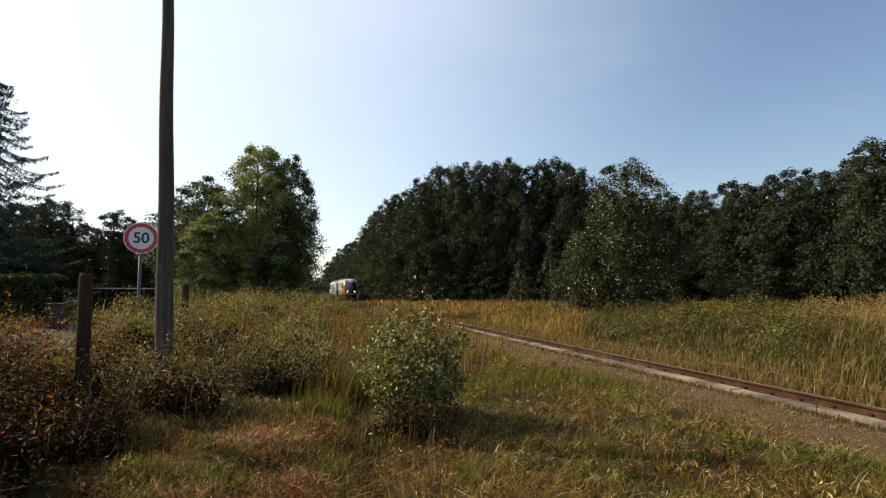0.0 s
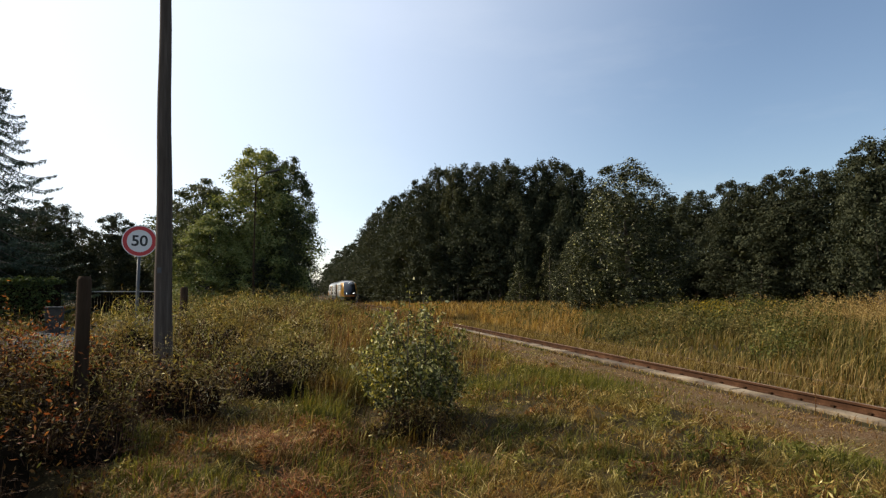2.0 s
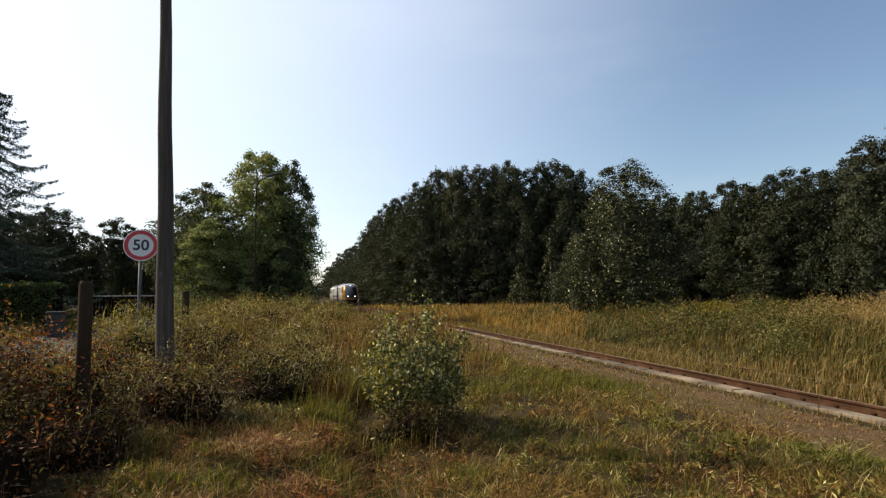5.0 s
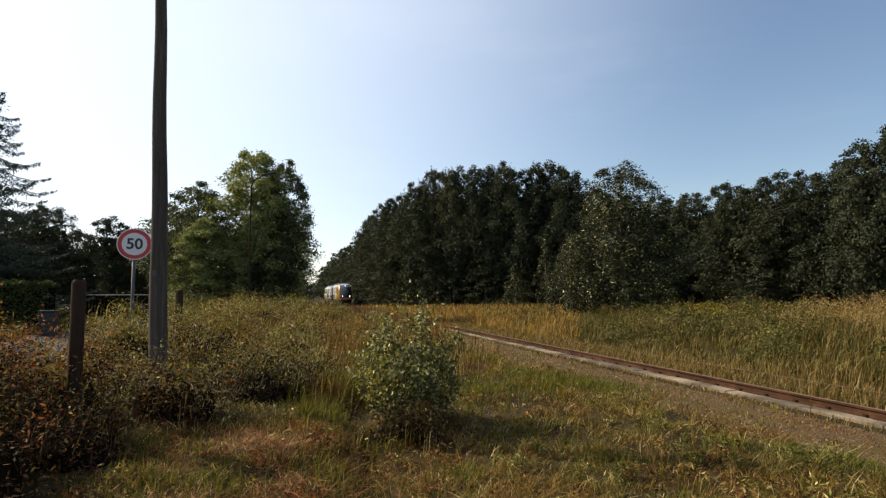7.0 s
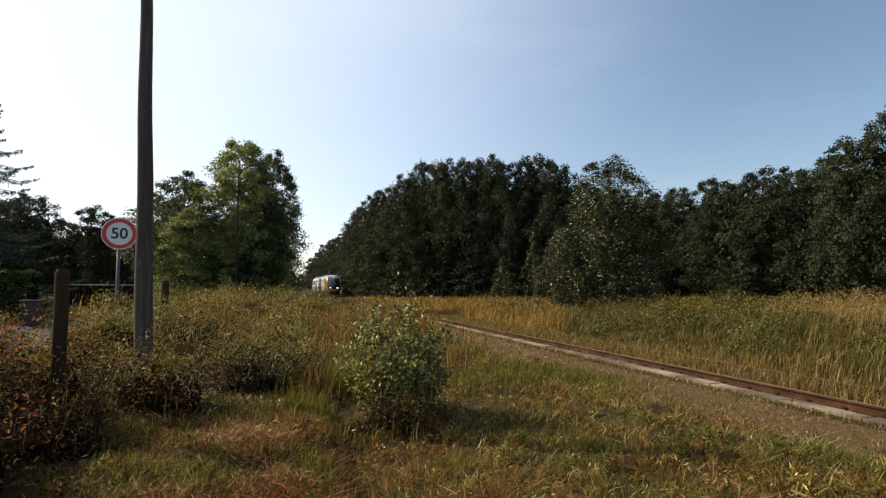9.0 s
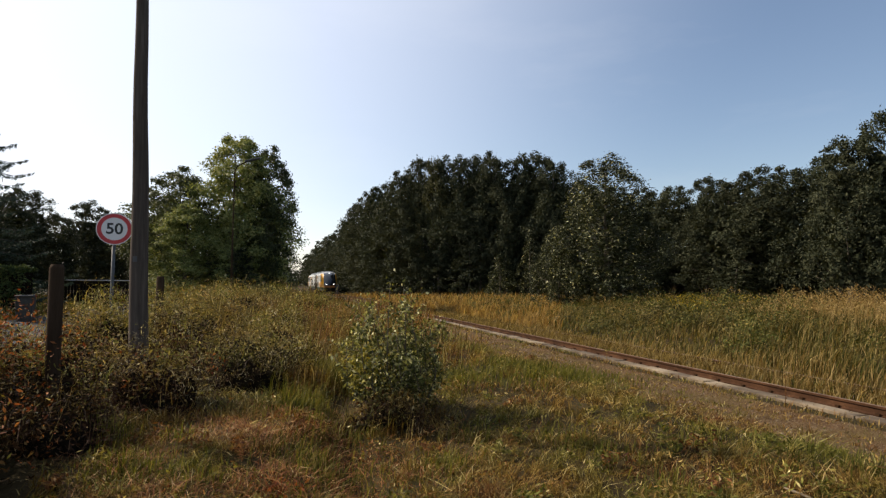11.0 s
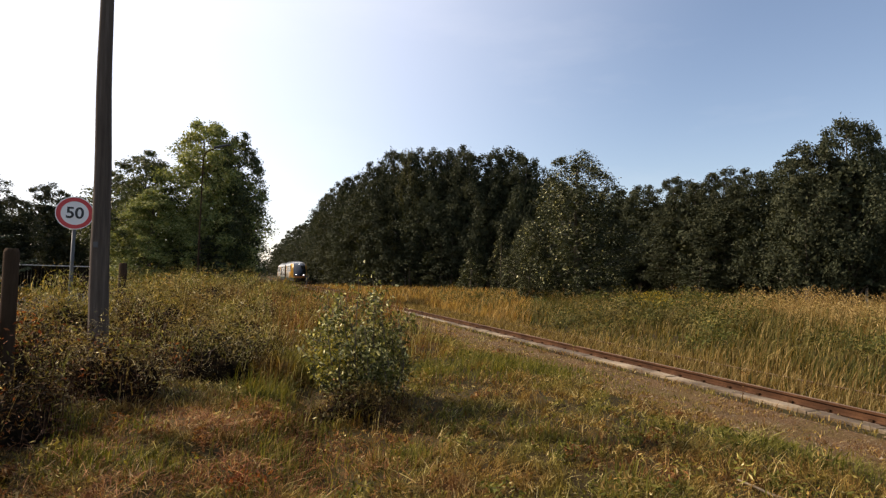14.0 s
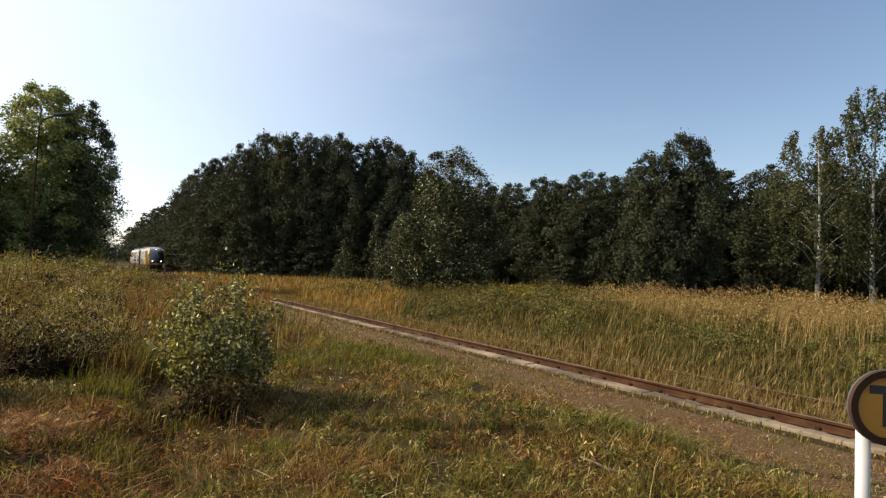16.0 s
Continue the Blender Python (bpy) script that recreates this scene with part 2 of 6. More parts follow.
# brightest stops paint sun glints onto a few weed leaves
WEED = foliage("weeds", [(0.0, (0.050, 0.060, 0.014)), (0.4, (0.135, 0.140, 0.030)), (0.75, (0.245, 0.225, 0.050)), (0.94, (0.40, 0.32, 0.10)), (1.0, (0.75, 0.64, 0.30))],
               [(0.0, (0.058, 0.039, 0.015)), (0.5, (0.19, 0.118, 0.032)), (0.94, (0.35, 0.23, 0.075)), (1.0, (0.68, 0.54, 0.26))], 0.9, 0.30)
# dark stops carry the mounds' shaded faces, brightest stops are painted leaf glints
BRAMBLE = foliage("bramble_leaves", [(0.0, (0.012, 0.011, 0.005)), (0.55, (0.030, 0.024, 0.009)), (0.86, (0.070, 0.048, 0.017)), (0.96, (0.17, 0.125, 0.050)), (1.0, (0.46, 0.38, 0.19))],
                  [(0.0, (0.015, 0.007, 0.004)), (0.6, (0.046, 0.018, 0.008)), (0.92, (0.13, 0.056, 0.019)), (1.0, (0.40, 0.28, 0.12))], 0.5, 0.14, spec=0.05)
CANE = foliage("bramble_canes", [(0.0, (0.022, 0.010, 0.006)), (0.7, (0.060, 0.028, 0.015)), (1.0, (0.15, 0.085, 0.045))], through=0.0)
BLEACHED = foliage("bleached_stems", [(0.0, (0.20, 0.15, 0.08)), (0.6, (0.44, 0.36, 0.21)), (1.0, (0.78, 0.70, 0.50))], through=0.3)
REDLEAF = foliage("red_withered_leaves", [(0.0, (0.09, 0.024, 0.010)), (0.6, (0.20, 0.060, 0.022)), (1.0, (0.36, 0.15, 0.055))], through=0.4)
REDLEAF_DULL = foliage("withered_stems", [(0.0, (0.05, 0.018, 0.008)), (0.6, (0.20, 0.078, 0.027)), (0.92, (0.36, 0.18, 0.07)), (1.0, (0.5, 0.37, 0.2))], through=0.3)
GOLDENROD = foliage("goldenrod", [(0.0, (0.070, 0.070, 0.014)), (0.4, (0.224, 0.161, 0.014)), (1.0, (0.364, 0.266, 0.028))], through=0.3)
# palest stops put sun glints into the colour of some willow leaves
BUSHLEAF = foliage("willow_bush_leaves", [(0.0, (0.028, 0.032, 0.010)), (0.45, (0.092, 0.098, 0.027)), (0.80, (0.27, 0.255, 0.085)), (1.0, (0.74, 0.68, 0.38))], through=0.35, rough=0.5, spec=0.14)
YELLOWLEAF = foliage("yellowing_leaves", [(0.0, (0.15, 0.13, 0.02)), (0.6, (0.34, 0.29, 0.04)), (1.0, (0.52, 0.44, 0.09))], through=0.3)
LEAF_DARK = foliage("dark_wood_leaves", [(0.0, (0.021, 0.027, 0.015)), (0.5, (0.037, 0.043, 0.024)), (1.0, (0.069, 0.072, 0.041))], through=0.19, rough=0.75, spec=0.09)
LEAF_DENSE = foliage("dense_tree_leaves", [(0.0, (0.036, 0.048, 0.022)), (0.5, (0.070, 0.086, 0.036)), (1.0, (0.13, 0.14, 0.06))], through=0.25, rough=0.6, spec=0.25)
# colour raised well above the other leaves so this tree looks sunlit
LEAF_SUNLIT = foliage("sunlit_tree_leaves", [(0.0, (0.081, 0.108, 0.035)), (0.5, (0.189, 0.216, 0.068)), (1.0, (0.324, 0.324, 0.128))], through=0.32, rough=0.6, spec=0.2)
# bright last stop paints sun sparkle onto some of the poplar leaves
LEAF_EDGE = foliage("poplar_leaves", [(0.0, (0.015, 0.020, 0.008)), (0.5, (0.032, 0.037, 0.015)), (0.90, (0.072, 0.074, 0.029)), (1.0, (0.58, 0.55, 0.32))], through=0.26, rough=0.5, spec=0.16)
LEAF_BIRCH = foliage("birch_leaves", [(0.0, (0.030, 0.038, 0.018)), (0.5, (0.062, 0.070, 0.034)), (1.0, (0.13, 0.12, 0.06))], through=0.3)
NEEDLES = foliage("spruce_needles", [(0.0, (0.020, 0.033, 0.026)), (0.6, (0.045, 0.064, 0.047)), (1.0, (0.075, 0.095, 0.065))], through=0.12)
HEDGE = foliage("hedge_leaves", [(0.0, (0.028, 0.045, 0.017)), (0.6, (0.060, 0.082, 0.028)), (1.0, (0.11, 0.13, 0.045))], through=0.3)

# ---- mesh helpers ----
rng = np.random.default_rng(7)


def part(name, bm, material, parent, label=""):
    me = bpy.data.meshes.new(name)
    bm.to_mesh(me)
    bm.free()
    me.materials.append(material)
    ob = new(name, me)
    ob.parent = parent
    return tagged(ob, label=label)


def root(name, m, label, category, group="", kind=""):
    ob = new(name)
    ob.empty_display_size = 0.3
    ob.matrix_world = m
    return tagged(ob, label, category, group, kind)


def raw(name, verts, faces, material, parent=None):
    """A mesh from numpy arrays: verts (n, 3), faces (m, 3 or 4)."""
    me = bpy.data.meshes.new(name)
    k = faces.shape[1]
    me.vertices.add(len(verts))
    me.vertices.foreach_set("co", np.ascontiguousarray(verts, dtype=np.float32).ravel())
    me.loops.add(faces.size)
    me.loops.foreach_set("vertex_index", np.ascontiguousarray(faces, dtype=np.int32).ravel())
    me.polygons.add(len(faces))
    me.polygons.foreach_set("loop_start", np.arange(0, faces.size, k, dtype=np.int32))
    me.update(calc_edges=True)
    me.materials.append(material)
    ob = new(name, me)
    ob.parent = parent
    return ob


def box(bm, x0, x1, y0, y1, z0, z1, bevel=0.0):
    made = bmesh.ops.create_cube(bm, size=1, matrix=Matrix.LocRotScale(((x0 + x1) / 2, (y0 + y1) / 2, (z0 + z1) / 2), None, (x1 - x0, y1 - y0, z1 - z0)))
    if bevel:
        edges = list({e for v in made["verts"] for e in v.link_edges})
        bmesh.ops.bevel(bm, geom=edges, offset=bevel, segments=2, affect="EDGES", profile=0.5)
    return bm


def tube(bm, path, radii, sides=8):
    """A bent, tapered, closed tube along a list of points."""
    rings = []
    whole = (Vector(path[-1]) - Vector(path[0])).normalized()
    ref = Vector((1, 0, 0)) if abs(whole.x) < 0.75 else Vector((0, 1, 0))
    for i, p in enumerate(path):
        a, b = path[max(i - 1, 0)], path[min(i + 1, len(path) - 1)]
        d = (Vector(b) - Vector(a)).normalized()
        e1 = (ref - d * ref.dot(d)).normalized()
        e2 = d.cross(e1)
        rings.append([bm.verts.new(Vector(p) + (e1 * math.cos(k * math.tau / sides) + e2 * math.sin(k * math.tau / sides)) * radii[i]) for k in range(sides)])
    for r0, r1 in zip(rings, rings[1:]):
        for k in range(sides):
            bm.faces.new((r0[k], r0[(k + 1) % sides], r1[(k + 1) % sides], r1[k])).smooth = True
    bm.faces.new(list(reversed(rings[0])))
    bm.faces.new(rings[-1])
    return bm


def unit(v):
    return v / np.maximum(np.linalg.norm(v, axis=1, keepdims=True), 1e-9)


def leaves(centres, size, flat=0.0, aspect=0.55, droop=0.0, facing=None, loose=0.6):
    """Folded diamond leaves, two triangles each. facing: the way the upper sides look, with some scatter."""
    n = len(centres)
    axis = rng.normal(size=(n, 3))
    axis[:, 2] = axis[:, 2] * (1 - flat) - droop
    axis = unit(axis)
    if facing is None:
        side = unit(np.cross(axis, rng.normal(size=(n, 3))))
    else:
        side = unit(np.cross(axis, unit(facing) + rng.normal(size=(n, 3)) * loose))
        axis = unit(np.cross(unit(facing) + rng.normal(size=(n, 3)) * loose, side))
    up = np.cross(axis, side)
    s = (size * rng.uniform(0.6, 1.4, n))[:, None]
    w = s * aspect * rng.uniform(0.7, 1.2, n)[:, None]
    v = np.stack([centres - axis * s * 0.5, centres + side * w * 0.5 + up * w * 0.15, centres + axis * s * 0.5, centres - side * w * 0.5 + up * w * 0.15], 1).reshape(-1, 3)
    b = (np.arange(n) * 4)[:, None]
    return v, np.concatenate([b + np.array([[0, 1, 2]]), b + np.array([[0, 2, 3]])], 0)


def blades(base, height, width, lean=0.35, wind=(0.0, 0.0), bend=0.5):
    """Grass blades of three triangles: rooted, leaning and bent over at the tip."""
    n = len(base)
    h = height * rng.uniform(0.55, 1.25, n) if np.isscalar(height) else height
    a = rng.uniform(0, math.tau, n)
    l = rng.normal(0, lean, n)
    dx = np.cos(a) * l + wind[0]
    dy = np.sin(a) * l + wind[1]
    d = np.stack([dx * h, dy * h, np.zeros(n)], 1)
    up = np.stack([np.zeros(n), np.zeros(n), h], 1)
    sa = a + rng.uniform(-1, 1, n) + 1.57
    w = width * rng.uniform(0.6, 1.3, n)
    side = np.stack([np.cos(sa) * w, np.sin(sa) * w, np.zeros(n)], 1) * 0.5
    mid = base + up * 0.55 + d * (0.55 - 0.55 * bend * 0.5)
    tip = base + up * (1 - 0.25 * bend * np.minimum(1, np.abs(l) * 2))[:, None] + d * (1 + bend * 0.4)
    v = np.stack([base - side, base + side, mid - side * 0.8, mid + side * 0.8, tip], 1).reshape(-1, 3)
    b = (np.arange(n) * 5)[:, None]
    return v, np.concatenate([b + np.array([[0, 1, 3]]), b + np.array([[0, 3, 2]]), b + np.array([[2, 3, 4]])], 0)


def join(*pairs):
    vs, fs, o = [], [], 0
    for v, f in pairs:
        vs.append(v)
        fs.append(f + o)
        o += len(v)
    return np.concatenate(vs), np.concatenate(fs)


# ---- the plan: the near rail runs straight; s along it, n across it (to the right) ----
RX, RSLOPE = 8.9, -0.265
UL = math.hypot(RSLOPE, 1)
U = np.array([RSLOPE / UL, 1 / UL])
N = np.array([1 / UL, -RSLOPE / UL])
TRACK_YAW = math.degrees(math.atan2(-U[0], U[1]))


def sn(x, y):
    return (x - RX) * U[0] + y * U[1], (x - RX) * N[0] + y * N[1]


def xy(s, n):
    return RX + s * U[0] + n * N[0], s * U[1] + n * N[1]


def smooth(a, b, v):
    t = np.clip((v - a) / (b - a), 0, 1)
    return t * t * (3 - 2 * t)


def bumps(x, y):
    return (np.sin(x * 0.9 + 1.3) * np.sin(y * 0.7 + 0.4) + 0.6 * np.sin(x * 2.1 - y * 1.3) + 0.35 * np.sin(x * 4.3 + y * 3.7 + 2)) / 2


def rut(x, y):
    """One along the old wheel rut that runs past the bush, falling to nothing beside it."""
    t = np.clip((8.3 - y) / 5.2, 0, 1)
    line = -1.28 + 1.22 * t + 0.08 * np.sin(t * 9)
    return np.exp(-((x - line) / 0.26) ** 2) * smooth(9.0, 8.0, y) * smooth(2.2, 3.2, y)


def gz(x, y):
    """Height of the ground."""
    s, n = sn(x, y)
    z = 0.06 * bumps(x, y) + 0.03 * np.sin(x * 4.7 + 1.5 * np.sin(y * 2.2)) * np.sin(y * 3.9 + 1.2 * np.sin(x * 2.9)) * smooth(0.8, 2.5, np.hypot(x, y)) * smooth(40, 15, np.hypot(x, y))
    bed = smooth(-4.0, -0.9, n) * (1 - smooth(2.2, 6.5, n))
    z = z * (1 - bed) - 0.24 * bed
    z = z + 0.25 * smooth(6, 14, n) * (1 - smooth(60, 90, n))
    # low bank on the left, under the brambles, and a shallow dip beside it
    bank = smooth(-1.6, -4.5, x + 0.06 * y) * smooth(2.0, 6.0, y) * (1 - smooth(30, 60, y))
    road = np.exp(-((x + 8.0 + 0.25 * y) / 3.4) ** 2)
    z = z + 0.22 * bank * (1 - road) - 0.24 * rut(x, y) * (0.8 + 0.2 * np.sin(y * 2.6))
    # heap of old growth between the rut and the brambles, and the shoulder of the path
    z = z + 0.15 * np.exp(-((x + 1.9) / 0.75) ** 2 - ((y - 5.4) / 1.7) ** 2)
    z = z + 0.08 * np.exp(-((n + 4.6) / 0.9) ** 2) * smooth(2, 5, y)
    return z


def scatter(count, x0, x1, y0, y1, keep=None):
    x, y = rng.uniform(x0, x1, count), rng.uniform(y0, y1, count)
    if keep is not None:
        k = keep(x, y)
        x, y = x[k], y[k]
    return x, y


def fan(count, a0, a1, r0, r1, power=1.0):
    """Points spread evenly by bearing and log distance, thin far out."""
    a = np.radians(rng.uniform(a0, a1, count))
    r = r0 * (r1 / r0) ** (rng.uniform(0, 1, count) ** power)
    return r * np.sin(a), r * np.cos(a)


def stuff(name, geo, material, label, category):
    ob = raw(name, geo[0], geo[1], material)
    return tagged(ob, label, category, kind="stuff")


# ---- ground ----
def build_ground():
    rings = np.concatenate([[0.0], 0.4 * (3500 / 0.4) ** np.linspace(0, 1, 220)])
    k = 340
    a = np.linspace(0, math.tau, k, endpoint=False)
    x = (rings[:, None] * np.sin(a)[None]).ravel()
    y = (rings[:, None] * np.cos(a)[None]).ravel()
    v = np.stack([x, y, gz(x, y)], 1)
    i, j = np.meshgrid(np.arange(len(rings) - 1), np.arange(k), indexing="ij")
    i, j = i.ravel(), j.ravel()
    f = np.stack([i * k + j, i * k + (j + 1) % k, (i + 1) * k + (j + 1) % k, (i + 1) * k + j], 1)[:, ::-1]
    ob = raw("ground", v, f, SOIL)
    ob.data.polygons.foreach_set("use_smooth", np.ones(len(f), dtype=bool))
    tagged(ob, "dry meadow soil with withered grass litter", "ground", kind="structure")


build_ground()


def strip(name, n0, n1, s0, s1, material, lift, steps, label, category):
    """A band beside the track that follows the ground."""
    s = np.linspace(s0, s1, steps)
    n = np.linspace(n0, n1, 7)
    S, Nn = np.meshgrid(s, n, indexing="ij")
    wob = 0.25 * np.sin(S * 1.7) * np.sin(S * 0.6 + 1)
    Nn = Nn + wob * np.where(np.arange(7) == 0, 1, 0)[None]
    x, y = xy(S.ravel(), Nn.ravel())
    edge = np.minimum(np.arange(7), np.arange(7)[::-1])
    up = np.where(edge == 0, -0.05, lift)[None].repeat(steps, 0).ravel()
    v = np.stack([x, y, gz(x, y) + up], 1)
    i, j = np.meshgrid(np.arange(steps - 1), np.arange(6), indexing="ij")
    i, j = i.ravel(), j.ravel()
    f = np.stack([i * 7 + j, (i + 1) * 7 + j, (i + 1) * 7 + j + 1, i * 7 + j + 1], 1)[:, ::-1]
    ob = raw(name, v, f, material)
    return tagged(ob, label, category, kind="structure")


strip("gravel_path", -3.4, -0.28, -12, 120, GRAVEL, 0.02, 400, "brown gravel service path beside the rail, with sparse grass", "path")
strip("ballast", -0.12, 2.1, -12, 400, GRAVEL, 0.03, 500, "old grassed-over ballast bed under the rails", "ballast")


# ---- road at the left ----
def build_road():
    t = np.linspace(-20, 160, 120)
    v, w = [], np.linspace(-2.3, 2.3, 5)
    for q in t:
        for o in w:
            x, y = -8.0 - 0.25 * q + o, q + 0.25 * o
            v.append((x, y, float(gz(np.array(x), np.array(y))) + 0.05))
    f = [[i * 5 + j, i * 5 + j + 1, (i + 1) * 5 + j + 1, (i + 1) * 5 + j] for i in range(119) for j in range(4)]
    tagged(raw("road", np.array(v), np.array(f), ASPHALT), "narrow grey asphalt village road", "road", kind="structure")


build_road()


# ---- the track ----
def track_matrix(s, n, z=0.0):
    x, y = xy(s, n)
    return pose(x, y, z, 0, 0, TRACK_YAW)


HEAD_Z = -0.05


def build_rail(n):
    """Vignoles rail: foot, web and head, 149 mm high, with a worn running surface."""
    r = root("rail", track_matrix(0, n, HEAD_Z), "rusty brown steel rail with a worn running surface on the sleepers", "rail", "rails of the track")
    prof = [(-0.0625, -0.149), (0.0625, -0.149), (0.0625, -0.138), (0.012, -0.118), (0.008, -0.05), (0.034, -0.036), (0.034, -0.008), (0.026, -0.002),
            (-0.026, -0.002), (-0.034, -0.008), (-0.034, -0.036), (-0.008, -0.05), (-0.012, -0.118), (-0.0625, -0.138)]
    bm = bmesh.new()
    a = [bm.verts.new((x, -12, z)) for x, z in prof]
    b = [bm.verts.new((x, 420, z)) for x, z in prof]
    for i in range(len(prof)):
        bm.faces.new((a[i], a[(i + 1) % len(prof)], b[(i + 1) % len(prof)], b[i]))
    bm.faces.new(list(reversed(a)))
    bm.faces.new(b)
    bmesh.ops.recalc_face_normals(bm, faces=bm.faces)
    part("rail_profile", bm, RUST, r)
    bm = bmesh.new()
    box(bm, -0.025, 0.025, -12, 420, -0.003, 0.0015)
    part("running_surface", bm, RAILTOP, r, "smooth worn steel running surface")
    # clips on the foot, one pair to a sleeper
    bm = bmesh.new()
    box(bm, -0.024, 0.024, -0.03, 0.03, -0.02, 0.014)
    clip_mesh = None
    for i in range(100):
        for side in (-0.06, 0.06):
            if clip_mesh is None:
                c = part("rail_clip", bm, UNDER_IRON, r)
                clip_mesh = c.data
            else:
                c = new("rail_clip", clip_mesh)
                c.parent = r
            c.location = (side, -4 + i * 0.62, -0.122)
    return r


build_rail(0.035)
build_rail(1.505)


# ---- pole, signs and posts ----
def lathe(bm, profile, sides=24):
    """Turn a list of (radius, z) round the z axis."""
    rings = [[bm.verts.new((r * math.cos(k * math.tau / sides), r * math.sin(k * math.tau / sides), z)) for k in range(sides)] for r, z in profile]
    for r0, r1 in zip(rings, rings[1:]):
        for k in range(sides):
            bm.faces.new((r0[k], r0[(k + 1) % sides], r1[(k + 1) % sides], r1[k])).smooth = True
    bm.faces.new(list(reversed(rings[0])))
    bm.faces.new(rings[-1])
    return bm


def g(x, y):
    return float(gz(np.array(float(x)), np.array(float(y))))


def build_pole():
    r = root("utility_pole", pose(-4.07, 8.25, g(-4.07, 8.25), 0, -1.8, 0), "tall grey weathered utility pole standing in brambles", "pole")
    bm = bmesh.new()
    path = [(0.006 * math.sin(i * 1.3), 0.006 * math.cos(i * 1.1), -0.4 + i * 0.55) for i in range(17)]
    tube(bm, path, [0.140 - 0.0050 * i for i in range(17)], 20)
    part("shaft", bm, POLEWOOD, r)
    bm = bmesh.new()
    box(bm, -0.03, 0.03, -0.135, -0.122, 1.85, 1.93, 0.003)
    part("number_tag", bm, GALV, r, "small metal tag nailed to the pole")
    bm = bmesh.new()
    lathe(bm, [(0.098, 8.38), (0.10, 8.40), (0.05, 8.5), (0.01, 8.52)], 16)
    part("cap", bm, GALV, r, "grey metal cap")


build_pole()


def disc(bm, r0, r1, y0, y1, sides=48):
    """A ring (or a full disc with r0 = 0) standing upright, facing -y."""
    for a in range(sides):
        t0, t1 = a * math.tau / sides, (a + 1) * math.tau / sides
        o = [(math.cos(t) * r, y, math.sin(t) * r) for y in (y0, y1) for r in (r0, r1) for t in (t0, t1)]
        vs = [bm.verts.new(c) for c in o]
        for f in ((0, 2, 3, 1), (4, 5, 7, 6), (2, 6, 7, 3)) + (((0, 1, 5, 4),) if r0 else ()):
            try:
                bm.faces.new([vs[i] for i in f])
            except ValueError:
                pass
    bmesh.ops.remove_doubles(bm, verts=bm.verts, dist=0.0005)
    bmesh.ops.dissolve_degenerate(bm, edges=bm.edges, dist=0.0001)
    bmesh.ops.recalc_face_normals(bm, faces=bm.faces)
    return bm


def lettering(name, text, size, material, parent, loc, stretch=1.0, bold=0.0, rot=(90, 0, 0)):
    cu = bpy.data.curves.new(name, "FONT")
    cu.body, cu.size, cu.align_x, cu.align_y, cu.extrude, cu.offset = text, size, "CENTER", "CENTER", 0.0015, bold
    tmp = bpy.data.objects.new(name, cu)
    me = bpy.data.meshes.new_from_object(tmp)
    bpy.data.objects.remove(tmp)
    me.materials.clear()
    me.materials.append(material)
    ob = new(name, me)
    ob.parent = parent
    ob.matrix_local = pose(*loc, *rot) @ Matrix.Diagonal((stretch, 1, 1, 1))
    return ob


def build_speed_sign():
    x, y = -5.82, 10.66
    z = g(x, y)
    r = root("speed_limit_sign", pose(x, y, z, 0, 0, 26), "round red and white speed limit sign on a steel post", "traffic sign")
    bm = bmesh.new()
    tube(bm, [(0, 0.045, -0.3), (0, 0.045, 2.93 - z)], [0.03, 0.03], 14)
    part("post", bm, GALV, r, "grey galvanised post")
    hub = pose(0, 0, 2.685 - z)
    face = part("sign_plate", disc(bmesh.new(), 0, 0.30, 0.0, 0.012), GALV, r, "aluminium back plate")
    face.matrix_local = hub
    o = part("white_disc", disc(bmesh.new(), 0, 0.225, -0.004, -0.001), SIGNWHITE, r, "white disc")
    o.matrix_local = hub
    o = part("red_ring", disc(bmesh.new(), 0.215, 0.285, -0.007, -0.001), SIGNRED, r, "red border ring")
    o.matrix_local = hub
    o = part("white_rim", disc(bmesh.new(), 0.285, 0.30, -0.005, -0.001), SIGNWHITE, r, "thin white rim")
    o.matrix_local = hub
    lettering("number_50", "50", 0.285, SIGNBLACK, r, (0, -0.006, 2.68 - z), 1.0, 0.006)
    for zz in (-0.14, 0.14):
        bm = bmesh.new()
        box(bm, -0.045, 0.045, 0.012, 0.08, 2.665 - z + zz, 2.705 - z + zz, 0.004)
        part("clamp", bm, GALV, r)


build_speed_sign()


def build_t_sign():
    x, y = 2.75, 1.77
    z = g(x, y)
    r = root("railway_t_sign", pose(x, y, z, 0, 0, -22), "round yellow railway sign with a black letter on a white post", "railway sign")
    bm = bmesh.new()
    tube(bm, [(-0.07, 0.045, -0.3), (-0.07, 0.045, 1.27 - z)], [0.029, 0.029], 16)
    part("post", bm, WHITEPAINT, r, "white painted tubular post")
    hub = pose(0, 0, 1.195 - z)
    for nm, a, b, y0, y1, mt, lb in (("sign_plate", 0, 0.165, 0, 0.01, GALV, "back plate"), ("yellow_disc", 0, 0.143, -0.004, -0.001, SIGNYELLOW, "yellow disc"),
                                     ("dark_rim", 0.134, 0.165, -0.022, -0.001, SIGNRIM, "dark raised rim")):
        o = part(nm, disc(bmesh.new(), a, b, y0, y1), mt, r, lb)
        o.matrix_local = hub
    lettering("letter_t", "T", 0.24, SIGNBLACK, r, (0, -0.006, 1.19 - z), 1.0, 0.008)


build_t_sign()


